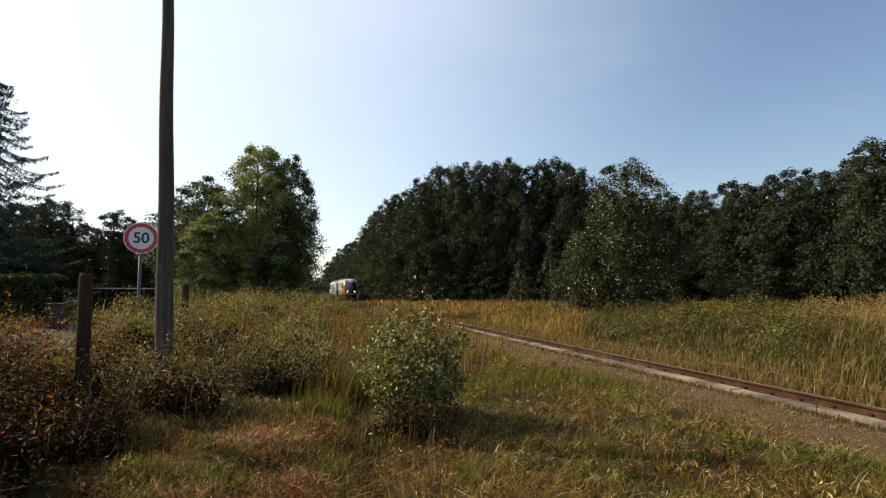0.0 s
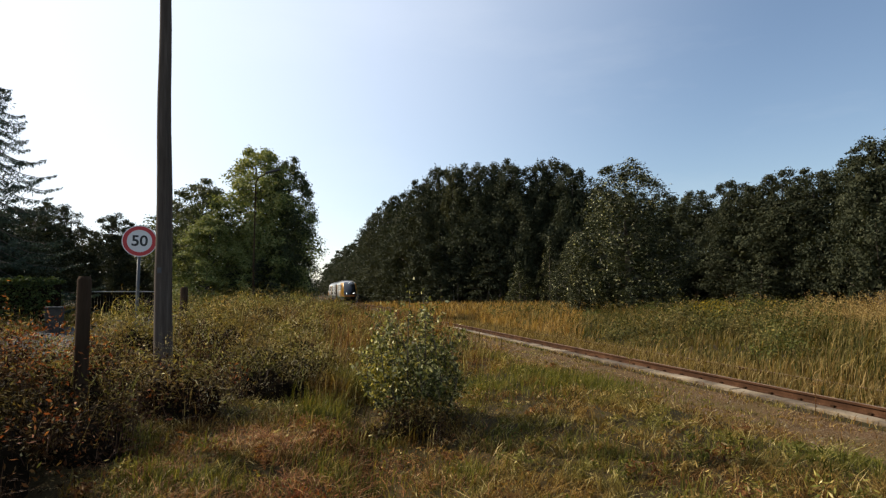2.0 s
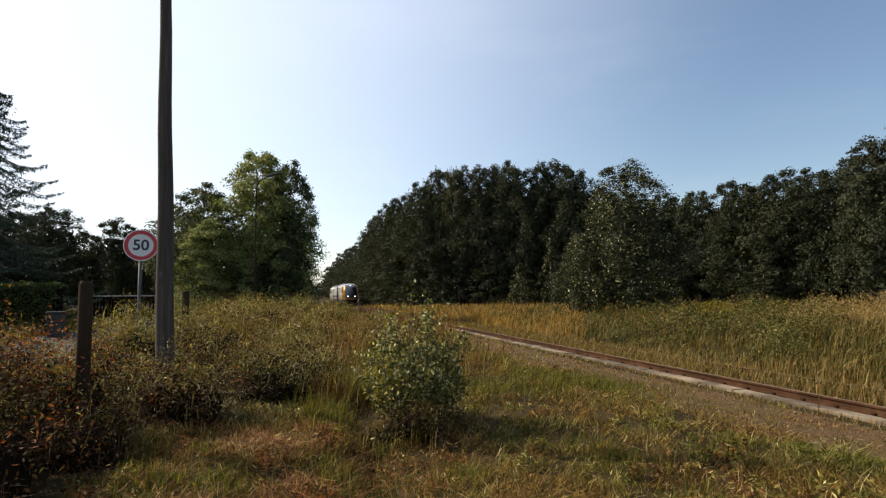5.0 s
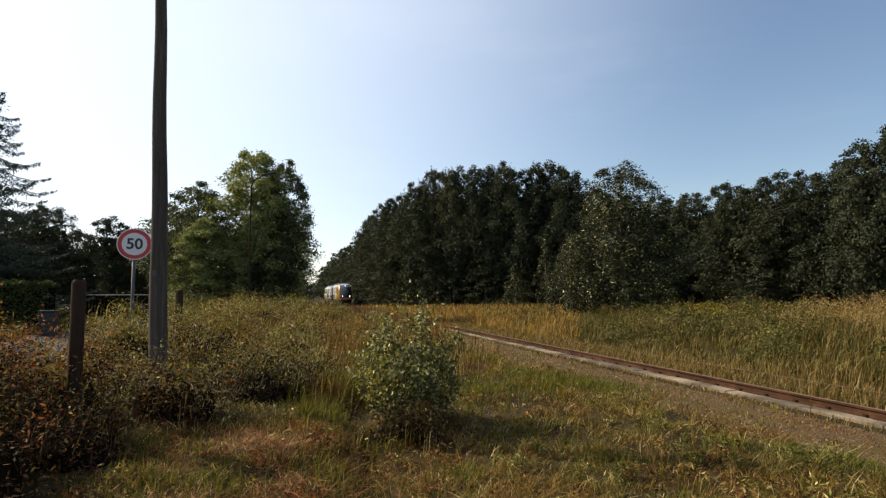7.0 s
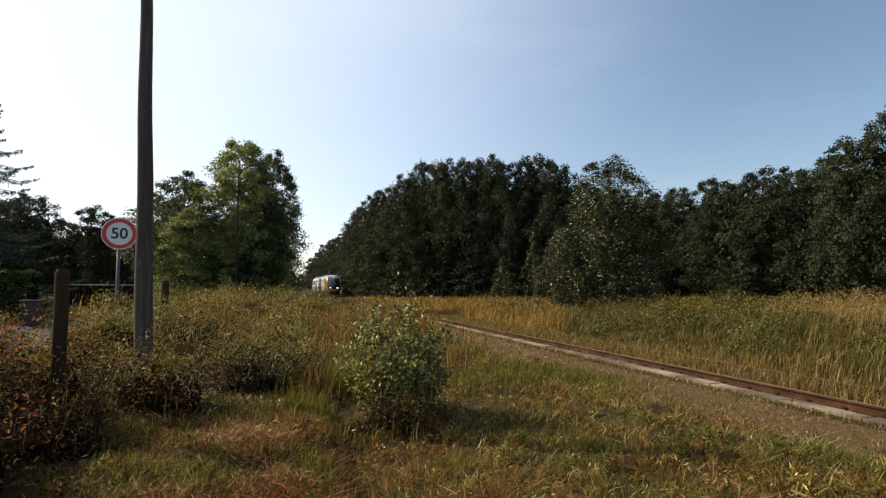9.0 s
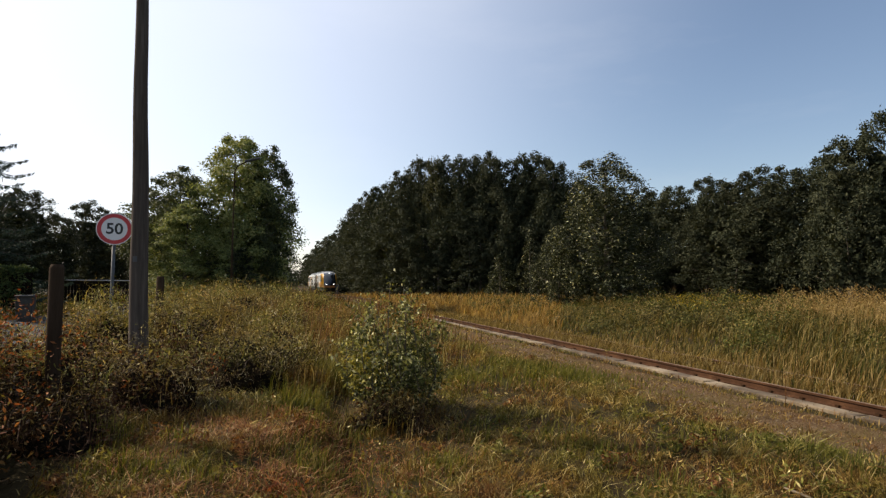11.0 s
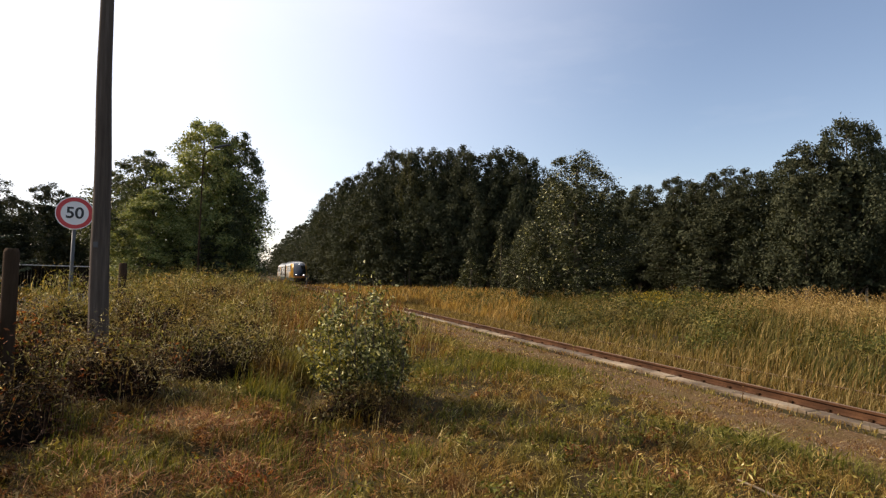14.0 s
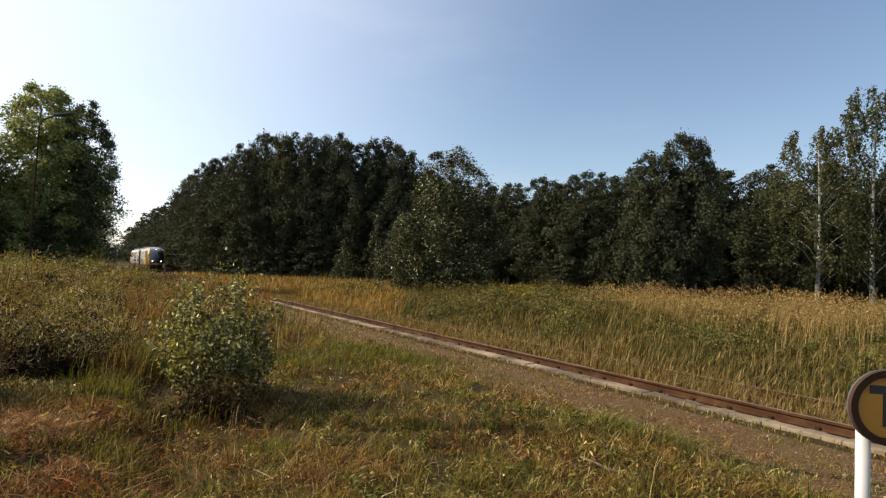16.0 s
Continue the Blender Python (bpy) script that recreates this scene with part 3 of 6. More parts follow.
def build_post(x, y, top, w, lean, label):
    z = g(x, y)
    r = root("wooden_post", pose(x, y, z, lean, -0.6, 20), label, "post", "old posts in the brambles")
    bm = bmesh.new()
    tube(bm, [(0, 0, -0.3), (0.004, 0, 0.4), (0.0, 0.004, 0.9), (0.004, 0, top - z - 0.04), (0.004, 0, top - z)], [w, w * 1.02, w * 0.98, w * 0.97, w * 0.78], 10)
    part("shaft", bm, POST, r)


build_post(-3.77, 5.9, 1.87, 0.070, 0, "thick dark weathered wooden post among brambles")
build_post(-7.2, 15.6, 1.85, 0.10, 1, "short dark wooden post behind the pole")


# ---- trees ----
KINDS = {
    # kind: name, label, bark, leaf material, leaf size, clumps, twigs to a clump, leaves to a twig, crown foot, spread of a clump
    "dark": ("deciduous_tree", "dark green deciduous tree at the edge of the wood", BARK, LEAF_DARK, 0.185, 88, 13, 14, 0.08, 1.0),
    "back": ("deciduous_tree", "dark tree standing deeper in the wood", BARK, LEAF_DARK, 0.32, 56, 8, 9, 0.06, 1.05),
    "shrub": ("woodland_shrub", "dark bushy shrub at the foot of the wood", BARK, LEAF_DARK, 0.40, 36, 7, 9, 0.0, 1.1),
    "dense": ("dark_leafy_tree", "dense dark green leafy tree beside the railway", BARK, LEAF_DENSE, 0.19, 100, 14, 18, 0.0, 1.0),
    "light": ("leafy_tree", "tall sunlit leafy tree beside the railway", BARK, LEAF_SUNLIT, 0.18, 100, 14, 20, 0.03, 0.95),
    "birch": ("birch_tree", "slender white-barked birch with drooping twigs", BIRCHBARK, LEAF_BIRCH, 0.17, 80, 10, 19, 0.16, 0.85),
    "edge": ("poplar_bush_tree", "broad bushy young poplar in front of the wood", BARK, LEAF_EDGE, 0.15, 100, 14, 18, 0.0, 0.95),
    "slim": ("young_tree", "slim young tree in front of the wood", BARK, LEAF_EDGE, 0.26, 50, 8, 10, 0.0, 0.8),
}


def crown_radius(kind, t):
    """Half width of the crown, t from its foot to its top."""
    if kind == "slim":
        return 3.3 * (1 - t) ** 0.8 + 0.15
    if kind == "birch":
        return 3.5 * math.sin(math.pi * min(1, 0.12 + t * 0.79)) ** 0.7
    if kind == "edge":
        return 3.6 * math.sin(math.pi * min(1, 0.24 + t * 0.74)) ** 0.6
    if kind == "shrub":
        return 3.7 * math.sqrt(max(0.0, 1 - (0.94 * t) ** 2.2))
    return 3.7 * math.sin(math.pi * min(1, 0.20 + t * 0.77)) ** 0.62


def chips(centres, size, facing, loose, aspect=0.6):
    """Far leaves, one pointed triangle each."""
    n = len(centres)
    nrm = unit(unit(facing) + rng.normal(size=(n, 3)) * loose)
    e1 = unit(np.cross(nrm, rng.normal(size=(n, 3))))
    e2 = np.cross(nrm, e1)
    s = (size * rng.uniform(0.6, 1.4, n))[:, None]
    v = np.stack([centres + e1 * s * 0.62, centres - e1 * s * 0.38 + e2 * s * aspect * 0.5, centres - e1 * s * 0.38 - e2 * s * aspect * 0.5], 1).reshape(-1, 3)
    return v, np.arange(3 * n).reshape(-1, 3)


def tree_mesh(kind, seed):
    """Trunk, limbs and crown of one tree 12.2 m high and 7.4 m wide, at the origin. Returns a root with parts."""
    rr = random.Random(seed)
    name, label, bark, leaf, size, clumps, twigs, per, low, spread = KINDS[kind]
    r = root(name, Matrix(), label, "tree")
    H = 12.2
    bend = [rr.uniform(-0.3, 0.3) for _ in range(4)]
    spine = []
    for i in range(9):
        t = i / 8
        spine.append(Vector((bend[0] * math.sin(t * 3) + bend[1] * t, bend[2] * math.sin(t * 2.5) + bend[3] * t, -0.3 + t * H * 0.94)))
    bm = bmesh.new()
    thick = 0.15 if kind == "birch" else 0.20
    tube(bm, spine, [thick * (1 - 0.9 * i / 8) + 0.012 for i in range(9)], 9)
    part("trunk", bm, bark, r)
    bm = bmesh.new()
    lobe = [rr.uniform(0, math.tau) for _ in range(3)]
    pts, way = [], []
    for i in range(clumps):
        u = (i + rr.random()) / clumps
        t = u ** 0.9
        a = i * 2.399 + rr.uniform(-0.5, 0.5)
        env = crown_radius(kind, t) * (1 + 0.16 * math.sin(2 * a + lobe[0] + 2 * t) + 0.12 * math.sin(3 * a + lobe[1] + 5 * t))
        sp = spread * rr.uniform(0.6, 1.2) * (1.0 - 0.5 * max(0.0, t - 0.6) / 0.4)
        rad = max(0.0, env - 0.62 * sp) * (rr.uniform(0.78, 1.02) if i % 4 else rr.uniform(0.3, 0.7))
        z = low * H + 0.35 + t * (H * (1 - low) - 0.35 - 0.55 * sp)
        k = min(7.9, max(0.0, (z / H) * 7.6))
        s0 = spine[int(k)].lerp(spine[min(8, int(k) + 1)], k - int(k))
        c = Vector((s0.x + rad * math.cos(a), s0.y + rad * math.sin(a), z))
        if t > 0.7 and i % 3 == 0:
            c.z += rr.uniform(0.05, 0.35)
        start = Vector((s0.x, s0.y, max(0.3, z - rad * rr.uniform(0.45, 0.9) - 0.3)))
        mid = (start + c) / 2 + Vector((0, 0, rad * 0.13))
        if i % 2 == 0:
            fine = 0.4 if kind == "birch" else 1.0
            tube(bm, [start, mid, c], [fine * 0.055 * (1.15 - t), fine * 0.036 * (1.15 - t), 0.010], 5)
        # twigs on the clump's skin, leaves round every twig
        d = unit(rng.normal(size=(twigs, 3)) + np.array([[0.5 * math.cos(a), 0.5 * math.sin(a), 0.25]]))
        ax = np.array([math.cos(a), math.sin(a), 0.0])
        tw = d * sp * rng.uniform(0.45, 1.0, (twigs, 1)) * np.array([[1, 1, 0.72 if kind not in ("edge", "slim") else 1.15]])
        tw = tw + np.array(c)
        tw[:, 2] -= 0.22 * (d @ ax) * sp
        w = 0.19 * (sp + 0.35)
        off = rng.normal(size=(twigs, per, 3)) * w
        off[:, :, 2] *= 0.7
        if kind == "birch":
            # hanging strands
            off[:, :, :2] *= 0.45
            off[:, :, 2] = -rng.random((twigs, per)) * rng.uniform(0.5, 1.7, (twigs, 1))
        p = (tw[:, None] + off).reshape(-1, 3)
        pts.append(p)
        way.append(np.repeat(d, per, 0) + unit(off.reshape(-1, 3)) * 0.5 + np.array([[0, 0, 0.35]]))
    tagged(part("branchwork", bm, bark, r), kind="stuff")
    pts, way = np.concatenate(pts), np.concatenate(way)
    pts[:, 2] = np.maximum(pts[:, 2], 0.12)
    if kind in ("dark", "back", "shrub", "slim"):
        geo = chips(pts, size, way, 0.75)
    else:
        geo = leaves(pts, size, droop=0.6 if kind == "birch" else 0.15, facing=way, loose=0.75)
    if kind not in ("birch", "slim"):
        # large shaded leaves deep inside close the crown
        n = {"shrub": 300, "back": 700}.get(kind, 1500)
        t = rng.uniform(0.03, 0.78, n)
        a = rng.uniform(0, math.tau, n)
        q = np.array([crown_radius(kind, w) for w in t]) * np.sqrt(rng.random(n)) * 0.52
        mid = np.stack([q * np.cos(a) + spine[4].x, q * np.sin(a) + spine[4].y, low * H + 0.3 + t * (H * (1 - low) - 0.6)], 1)
        geo = join(geo, chips(mid, 0.45 if leaf is LEAF_DARK else 0.30, rng.normal(size=(n, 3)), 0.5, 0.8))
    raw("crown", geo[0], geo[1], leaf, r)
    return r


def place_all():
    dark = [tree_mesh("dark", i) for i in (11, 12, 13, 14)]
    light = tree_mesh("light", 21)
    edge = tree_mesh("edge", 31)
    birch = tree_mesh("birch", 41)
    slim = tree_mesh("slim", 51)
    back = [tree_mesh("back", i) for i in (61, 62)]
    dense = tree_mesh("dense", 81)
    shrub = [tree_mesh("shrub", i) for i in (71, 72, 73)]
    originals = {id(p): False for p in dark + back + shrub + [dense, light, edge, birch, slim]}

    def put(p, x, y, h, w, turn):
        m = pose(x, y, g(x, y), 0, 0, turn) @ Matrix.Diagonal((w / 7.4, w / 7.4, h / 12.2, 1))
        if not originals[id(p)]:
            originals[id(p)] = True
            later.append((p, m))
            return p
        return copy_thing(p, m)

    later = []
    rr = random.Random(5)
    # wood on the right of the track: distance, bearing (tangent), height, crown width
    skyline = [(-0.208, 420, 12, 13), (-0.203, 330, 12.5, 11), (-0.195, 250, 14.5, 10), (-0.185, 205, 14.5, 9), (-0.168, 168, 15.5, 9), (-0.150, 142, 15.2, 8.5), (-0.135, 122, 15.8, 8),
               (-0.115, 103, 15.8, 7.5), (-0.094, 88, 16.2, 7.5), (-0.070, 80, 16.2, 7.5), (-0.040, 74, 16.4, 7.5), (-0.005, 72, 17.6, 7), (0.028, 70, 17.4, 7),
               (0.068, 68, 17.2, 7), (0.105, 68, 17.6, 7), (0.135, 66, 16.5, 6.5), (0.170, 66, 16.9, 6.5), (0.208, 66, 16.8, 7), (0.240, 64, 15.2, 6.5), (0.29, 66, 13.6, 7.5),
               (0.345, 66, 12.9, 7), (0.40, 66, 12.6, 6.5), (0.455, 64, 12.3, 7.5), (0.515, 62, 12.4, 6), (0.565, 60, 11.7, 7), (0.62, 59, 12.3, 6.4), (0.68, 58, 12.2, 7), (0.76, 60, 13.5, 7.5),
               (0.86, 60, 12.0, 8), (0.97, 60, 12.2, 8), (1.1, 60, 12.5, 8), (1.3, 62, 13.0, 8), (1.55, 64, 13.5, 8)]
    for i, (b, d, h, w) in enumerate(skyline):
        q = math.atan(b)
        x, y = d * math.sin(q), d * math.cos(q)
        put(dark[i % 4] if d < 130 else back[i % 2], x, y, h * rr.uniform(0.97, 1.03), w * 1.15, rr.uniform(0, 360))
        # second row behind, a little lower, closes the gaps
        d2 = d + rr.uniform(7, 10)
        q2 = math.atan(b + rr.uniform(-0.015, 0.015))
        put(back[i % 2], d2 * math.sin(q2), d2 * math.cos(q2), h * 0.98, w * 1.3, rr.uniform(0, 360))
        # low growth along the foot of the wood
        if 0 < i and (b < 0.15 or i % 3 == 0):
            d3 = d - rr.uniform(2.0, 4.0)
            q3 = math.atan(b + rr.uniform(-0.012, 0.02))
            put(shrub[i % 3], d3 * math.sin(q3), d3 * math.cos(q3), h * rr.uniform(0.22, 0.40), w * 0.7, rr.uniform(0, 360))
        # undergrowth inside the wood
        q4 = math.atan(b + 0.02)
        put(shrub[(i + 1) % 3], (d + 3.5) * math.sin(q4), (d + 3.5) * math.cos(q4), h * 0.42, w * 1.25, rr.uniform(0, 360))
        put(shrub[(i + 2) % 3], (d + 11) * math.sin(q), (d + 11) * math.cos(q), h * 0.5, w * 1.4, rr.uniform(0, 360))
    # poplar bush standing clear of the wood, its companion, and the slim young tree
    put(edge, 13.0, 38.2, 10.3, 7.9, 20)
    put(edge, 9.6, 39.6, 5.6, 4.2, 150)
    put(slim, 11.3, 58.5, 7.2, 3.4, 10)
    put(birch, 1.4, 69.5, 17.9, 5.0, 33)
    put(slim, 8.0, 58.0, 4.6, 4.6, 80)
    # trees at the right end of the wood
    put(dark[1], 29.5, 37.5, 11.8, 6.5, 40)
    put(dark[3], 31.8, 36.2, 13.4, 6.8, 70)
    put(birch, 33.2, 36.6, 13.6, 4.6, 10)
    put(birch, 38.4, 30.4, 13.6, 8.0, 60)
    put(birch, 41.2, 28.4, 16.8, 8.4, 200)
    put(birch, 44.6, 26.6, 16.0, 8.0, 300)
    put(dark[2], 42.0, 36.0, 10.5, 8, 0)
    put(dark[3], 46.0, 31.0, 10.0, 8, 120)
    put(dark[0], 50.0, 25.0, 10.5, 9, 220)
    # trees on the left of the track
    put(light, -14.6, 43.2, 12.9, 8.2, 200)
    put(dense, -12.5, 44.8, 12.2, 5.6, 100)
    put(dense, -18.8, 43.4, 10.2, 8.0, 30)
    put(light, -16.8, 40.0, 7.0, 6.4, 330)
    put(shrub[0], -13.6, 40.4, 4.0, 4.6, 250)
    put(dark[1], -20.8, 46.0, 8.4, 6.0, 250)
    put(dense, -14.6, 46.4, 10.5, 7.4, 140)
    # unseen behind the tall trees; added to cast shade on the railcar
    put(back[0], -27.0, 78.0, 12.0, 9.0, 0)
    put(back[1], -31.0, 92.0, 12.0, 10.0, 50)
    put(back[0], -34.0, 104.0, 12.0, 10.0, 90)
    for tx, ty, th in ((-29.5, 102.0, 13.0), (-31.0, 110.0, 13.5), (-33.0, 118.0, 13.0), (-35.0, 127.0, 13.5), (-37.5, 136.0, 13.0)):
        put(back[int(ty) % 2], tx, ty, th, 9.0, ty * 7)
    for b, d, h, w in ((-0.235, 300, 9, 10), (-0.25, 260, 8, 10), (-0.222, 380, 10, 12), (-0.29, 120, 9, 9), (-0.33, 110, 9, 9), (-0.27, 150, 9, 9),
                       (-0.545, 70, 9.2, 6.5), (-0.60, 66, 9.6, 6), (-0.65, 60, 7.4, 5), (-0.70, 56, 9.0, 6.0), (-0.745, 52, 7.9, 5.5), (-0.79, 48, 7.3, 6), (-0.85, 46, 7.3, 6.5),
                       (-0.50, 80, 9, 8), (-0.57, 85, 8, 9), (-0.68, 70, 7, 8), (-0.95, 44, 9.5, 7), (-1.1, 42, 9.5, 8)):
        q = math.atan(b)
        put(dark[int(abs(b) * 100) % 4] if d < 100 else back[int(d) % 2], d * math.sin(q), d * math.cos(q), h, w * 1.1, rr.uniform(0, 360))
    for p, m in later:
        p.matrix_basis = m


place_all()


def build_spruce(x, y, height, radius):
    """Whorls of boughs that sag and lift at the tip, each with a curtain of hanging twigs."""
    z = g(x, y)
    r = root("spruce_tree", pose(x, y, z), "tall dark spruce with drooping tiered branches", "tree")
    bm = bmesh.new()
    tube(bm, [(0, 0, -0.3), (0.05, 0, height * 0.5), (0, 0, height)], [0.2, 0.12, 0.02], 9)
    part("trunk", bm, BARK, r)
    bm = bmesh.new()
    rr = random.Random(3)
    pts = []
    z0 = 1.0
    i = 0
    while z0 < height - 0.5:
        t = z0 / height
        reach = radius * (1 - t) ** 0.85 + 0.15
        for k in range(6):
            a = k * math.tau / 6 + i * 0.9 + rr.uniform(-0.25, 0.25)
            l = reach * rr.uniform(0.8, 1.22)
            zb = z0 + rr.uniform(-0.15, 0.15)
            path = []
            for q in (0, 0.25, 0.5, 0.75, 1.0):
                path.append(Vector((math.cos(a) * l * q, math.sin(a) * l * q, zb - l * (0.34 * math.sin(q * 1.9) - 0.10 * q ** 3))))
            tube(bm, path, [0.035, 0.028, 0.02, 0.012, 0.005], 4)
            m = int(40 + 75 * l)
            u = rng.uniform(0.12, 1.0, m)
            q = np.stack([np.interp(u, (0, 0.25, 0.5, 0.75, 1.0), [p[c] for p in path]) for c in range(3)], 1)
            wide = 0.30 * np.sin(np.pi * np.clip(u, 0.1, 0.97)) * rng.normal(size=m)
            q[:, 0] += -math.sin(a) * wide
            q[:, 1] += math.cos(a) * wide
            q[:, 2] -= np.abs(rng.normal(0, 0.13, m)) * (1.15 - u) + np.abs(wide) * 0.35
            pts.append(q + rng.normal(size=(m, 3)) * 0.02)
        z0 += 0.78 - 0.3 * t
        i += 1
    tagged(part("branchwork", bm, BARK, r), kind="stuff")
    v, f = leaves(np.concatenate(pts), 0.20, aspect=0.22, droop=0.9)
    raw("needles", v, f, NEEDLES, r)


build_spruce(-23.2, 28.0, 13.2, 5.6)


def build_hedge():
    c = np.array([-20.2, 24.0])
    d = np.array([-0.985, -0.17])
    r = root("clipped_hedge", pose(0, 0, 0), "dark green clipped garden hedge along the road", "hedge")
    n = 16000
    a, b, h = rng.uniform(-3.4, 6, n), rng.uniform(-0.5, 0.5, n), rng.uniform(0.05, 2.05, n)
    face = rng.integers(0, 3, n)
    b = np.where(face == 0, 0.5, b)
    h = np.where(face == 1, 2.05, h)
    x = c[0] + d[0] * a - d[1] * b + rng.normal(0, 0.05, n)
    y = c[1] + d[1] * a + d[0] * b + rng.normal(0, 0.05, n)
    v, f = leaves(np.stack([x, y, gz(x, y) + h + rng.normal(0, 0.05, n)], 1), 0.14)
    raw("hedge_leaves", v, f, HEDGE, r)
    # near-black box blocks light and gives the hedge its shaded inside
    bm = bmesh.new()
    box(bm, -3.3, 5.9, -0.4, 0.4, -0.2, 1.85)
    o = part("hedge_core", bm, SHADE_AND_BOARDS, r, "near-black filler box for the shaded inside of the hedge")
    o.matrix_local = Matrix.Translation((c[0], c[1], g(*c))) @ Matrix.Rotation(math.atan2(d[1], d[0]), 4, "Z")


build_hedge()


# ---- the willow bush in front ----
def build_bush(x, y, height, width, count, size, material, seed, name, label):
    z = g(x, y)
    r = root(name, pose(x, y, z), label, "bush")
    rr = random.Random(seed)
    pts = []
    stems = 34
    for i in range(stems):
        bm = bmesh.new()
        a = i * 2.399
        q = math.sqrt((i + 0.5) / stems)
        ex, ey = math.cos(a) * q * width * 0.5, math.sin(a) * q * width * 0.5
        top = height * (1.0 - 0.40 * q * q) * rr.uniform(0.70, 1.05)
        lean = -0.16
        p0 = Vector((ex * 0.42 + 0.1, ey * 0.42, -0.05))
        p1 = Vector((ex * 1.02 + lean * 0.3, ey * 1.0, top * 0.45))
        p2 = Vector((ex * 0.86 + lean + rr.uniform(-0.16, 0.16), ey * 0.86, top))
        tube(bm, [p0, p1, p2], [0.012, 0.008, 0.003], 5)
        for k in range(5):
            u = rr.uniform(0.08, 0.9)
            s = p0.lerp(p1, u / 0.5) if u < 0.5 else p1.lerp(p2, (u - 0.5) / 0.5)
            b = rr.uniform(0, math.tau)
            l = rr.uniform(0.12, 0.3)
            e = s + Vector((math.cos(b) * l, math.sin(b) * l, l * 0.8))
            tube(bm, [s, e], [0.004, 0.002], 4)
            m = count // (stems * 10)
            w = rng.uniform(0, 1.1, m)[:, None]
            pts.append(np.array(s) * (1 - w) + np.array(e) * w + rng.normal(size=(m, 3)) * 0.03)
        m = count // (stems * 2)
        w = rng.uniform(0.02, 1.03, m)[:, None]
        q3 = np.where(w < 0.5, np.array(p0) * (1 - w / 0.5) + np.array(p1) * (w / 0.5), np.array(p1) * (1 - (w - 0.5) / 0.5) + np.array(p2) * ((w - 0.5) / 0.5))
        pts.append(q3 + rng.normal(size=(m, 3)) * 0.055)
        part("stem", bm, BARK, r)
    p = np.concatenate(pts)
    p[:, 2] = np.maximum(p[:, 2], 0.03)
    out = p - np.array([[0.0, 0.0, height * 0.35]])
    v, f = leaves(p, size, aspect=0.52, facing=out + np.array([[0, 0, 0.3]]), loose=1.3)
    raw("foliage", v, f, material, r)
    # a spray of yellowing leaves low on the sunny side
    q = np.array([-0.42, -0.28, height * 0.36]) + rng.normal(size=(420, 3)) * np.array([0.13, 0.10, 0.14])
    v, f = leaves(q, size, aspect=0.5, facing=np.tile([[-0.6, -0.4, 0.5]], (420, 1)), loose=0.6)
    raw("yellow_foliage", v, f, YELLOWLEAF, r)
    return r


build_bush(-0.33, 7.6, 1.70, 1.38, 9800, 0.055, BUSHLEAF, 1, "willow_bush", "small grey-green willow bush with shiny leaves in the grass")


# ---- brambles, weeds and grass ----
def on_road(x, y):
    return np.abs(x + 8.0 + 0.25 * y) < 2.7


# bramble and weed mounds on the left bank: x, y, half widths, height, share of olive growth
MOUNDS = [(-3.1, 10.3, 1.10, 0.9, 0.92, 0.62), (-2.25, 10.5, 0.55, 0.6, 0.62, 0.5), (-3.35, 7.3, 0.75, 0.6, 0.78, 0.5), (-2.75, 8.95, 0.8, 0.5, 0.62, 0.22), (-3.95, 6.1, 0.7, 0.6, 0.85, 0.35), (-3.45, 5.5, 0.5, 0.55, 0.5, 0.1),
          (-3.7, 4.35, 0.72, 0.8, 0.90, 0.15), (-3.2, 3.35, 0.42, 0.55, 0.55, 0.05), (-4.6, 5.2, 0.75, 0.7, 1.10, 0.12), (-5.3, 6.3, 0.75, 0.7, 1.06, 0.15), (-5.4, 9.9, 0.8, 0.7, 1.15, 0.85), (-4.9, 8.2, 0.7, 0.5, 0.80, 0.4),
          (-4.3, 11.6, 0.75, 0.7, 1.16, 0.8), (-6.1, 14.6, 0.9, 0.9, 1.15, 0.8), (-3.3, 13.0, 0.7, 0.6, 0.82, 0.9), (-6.6, 21.5, 1.3, 1.1, 1.20, 0.9), (-4.3, 16.8, 0.9, 0.8, 0.95, 0.75), (-7.8, 18.0, 0.9, 0.9, 1.2, 0.8),
          (-2.6, 20, 1.0, 0.9, 0.72, 0.75), (-9.0, 26, 1.5, 1.5, 1.3, 0.85), (-5.2, 27, 1.3, 1.1, 1.0, 0.8), (-8, 33, 2.2, 1.6, 1.15, 0.8), (-6.6, 12, 0.7, 0.7, 1.1, 0.5), (-4.3, 9.3, 0.6, 0.5, 0.72, 0.35), (-0.42, 7, 0.62, 0.5, 0.34, 0.3), (-2.2, 14.6, 0.6, 0.5, 0.62, 0.7)]


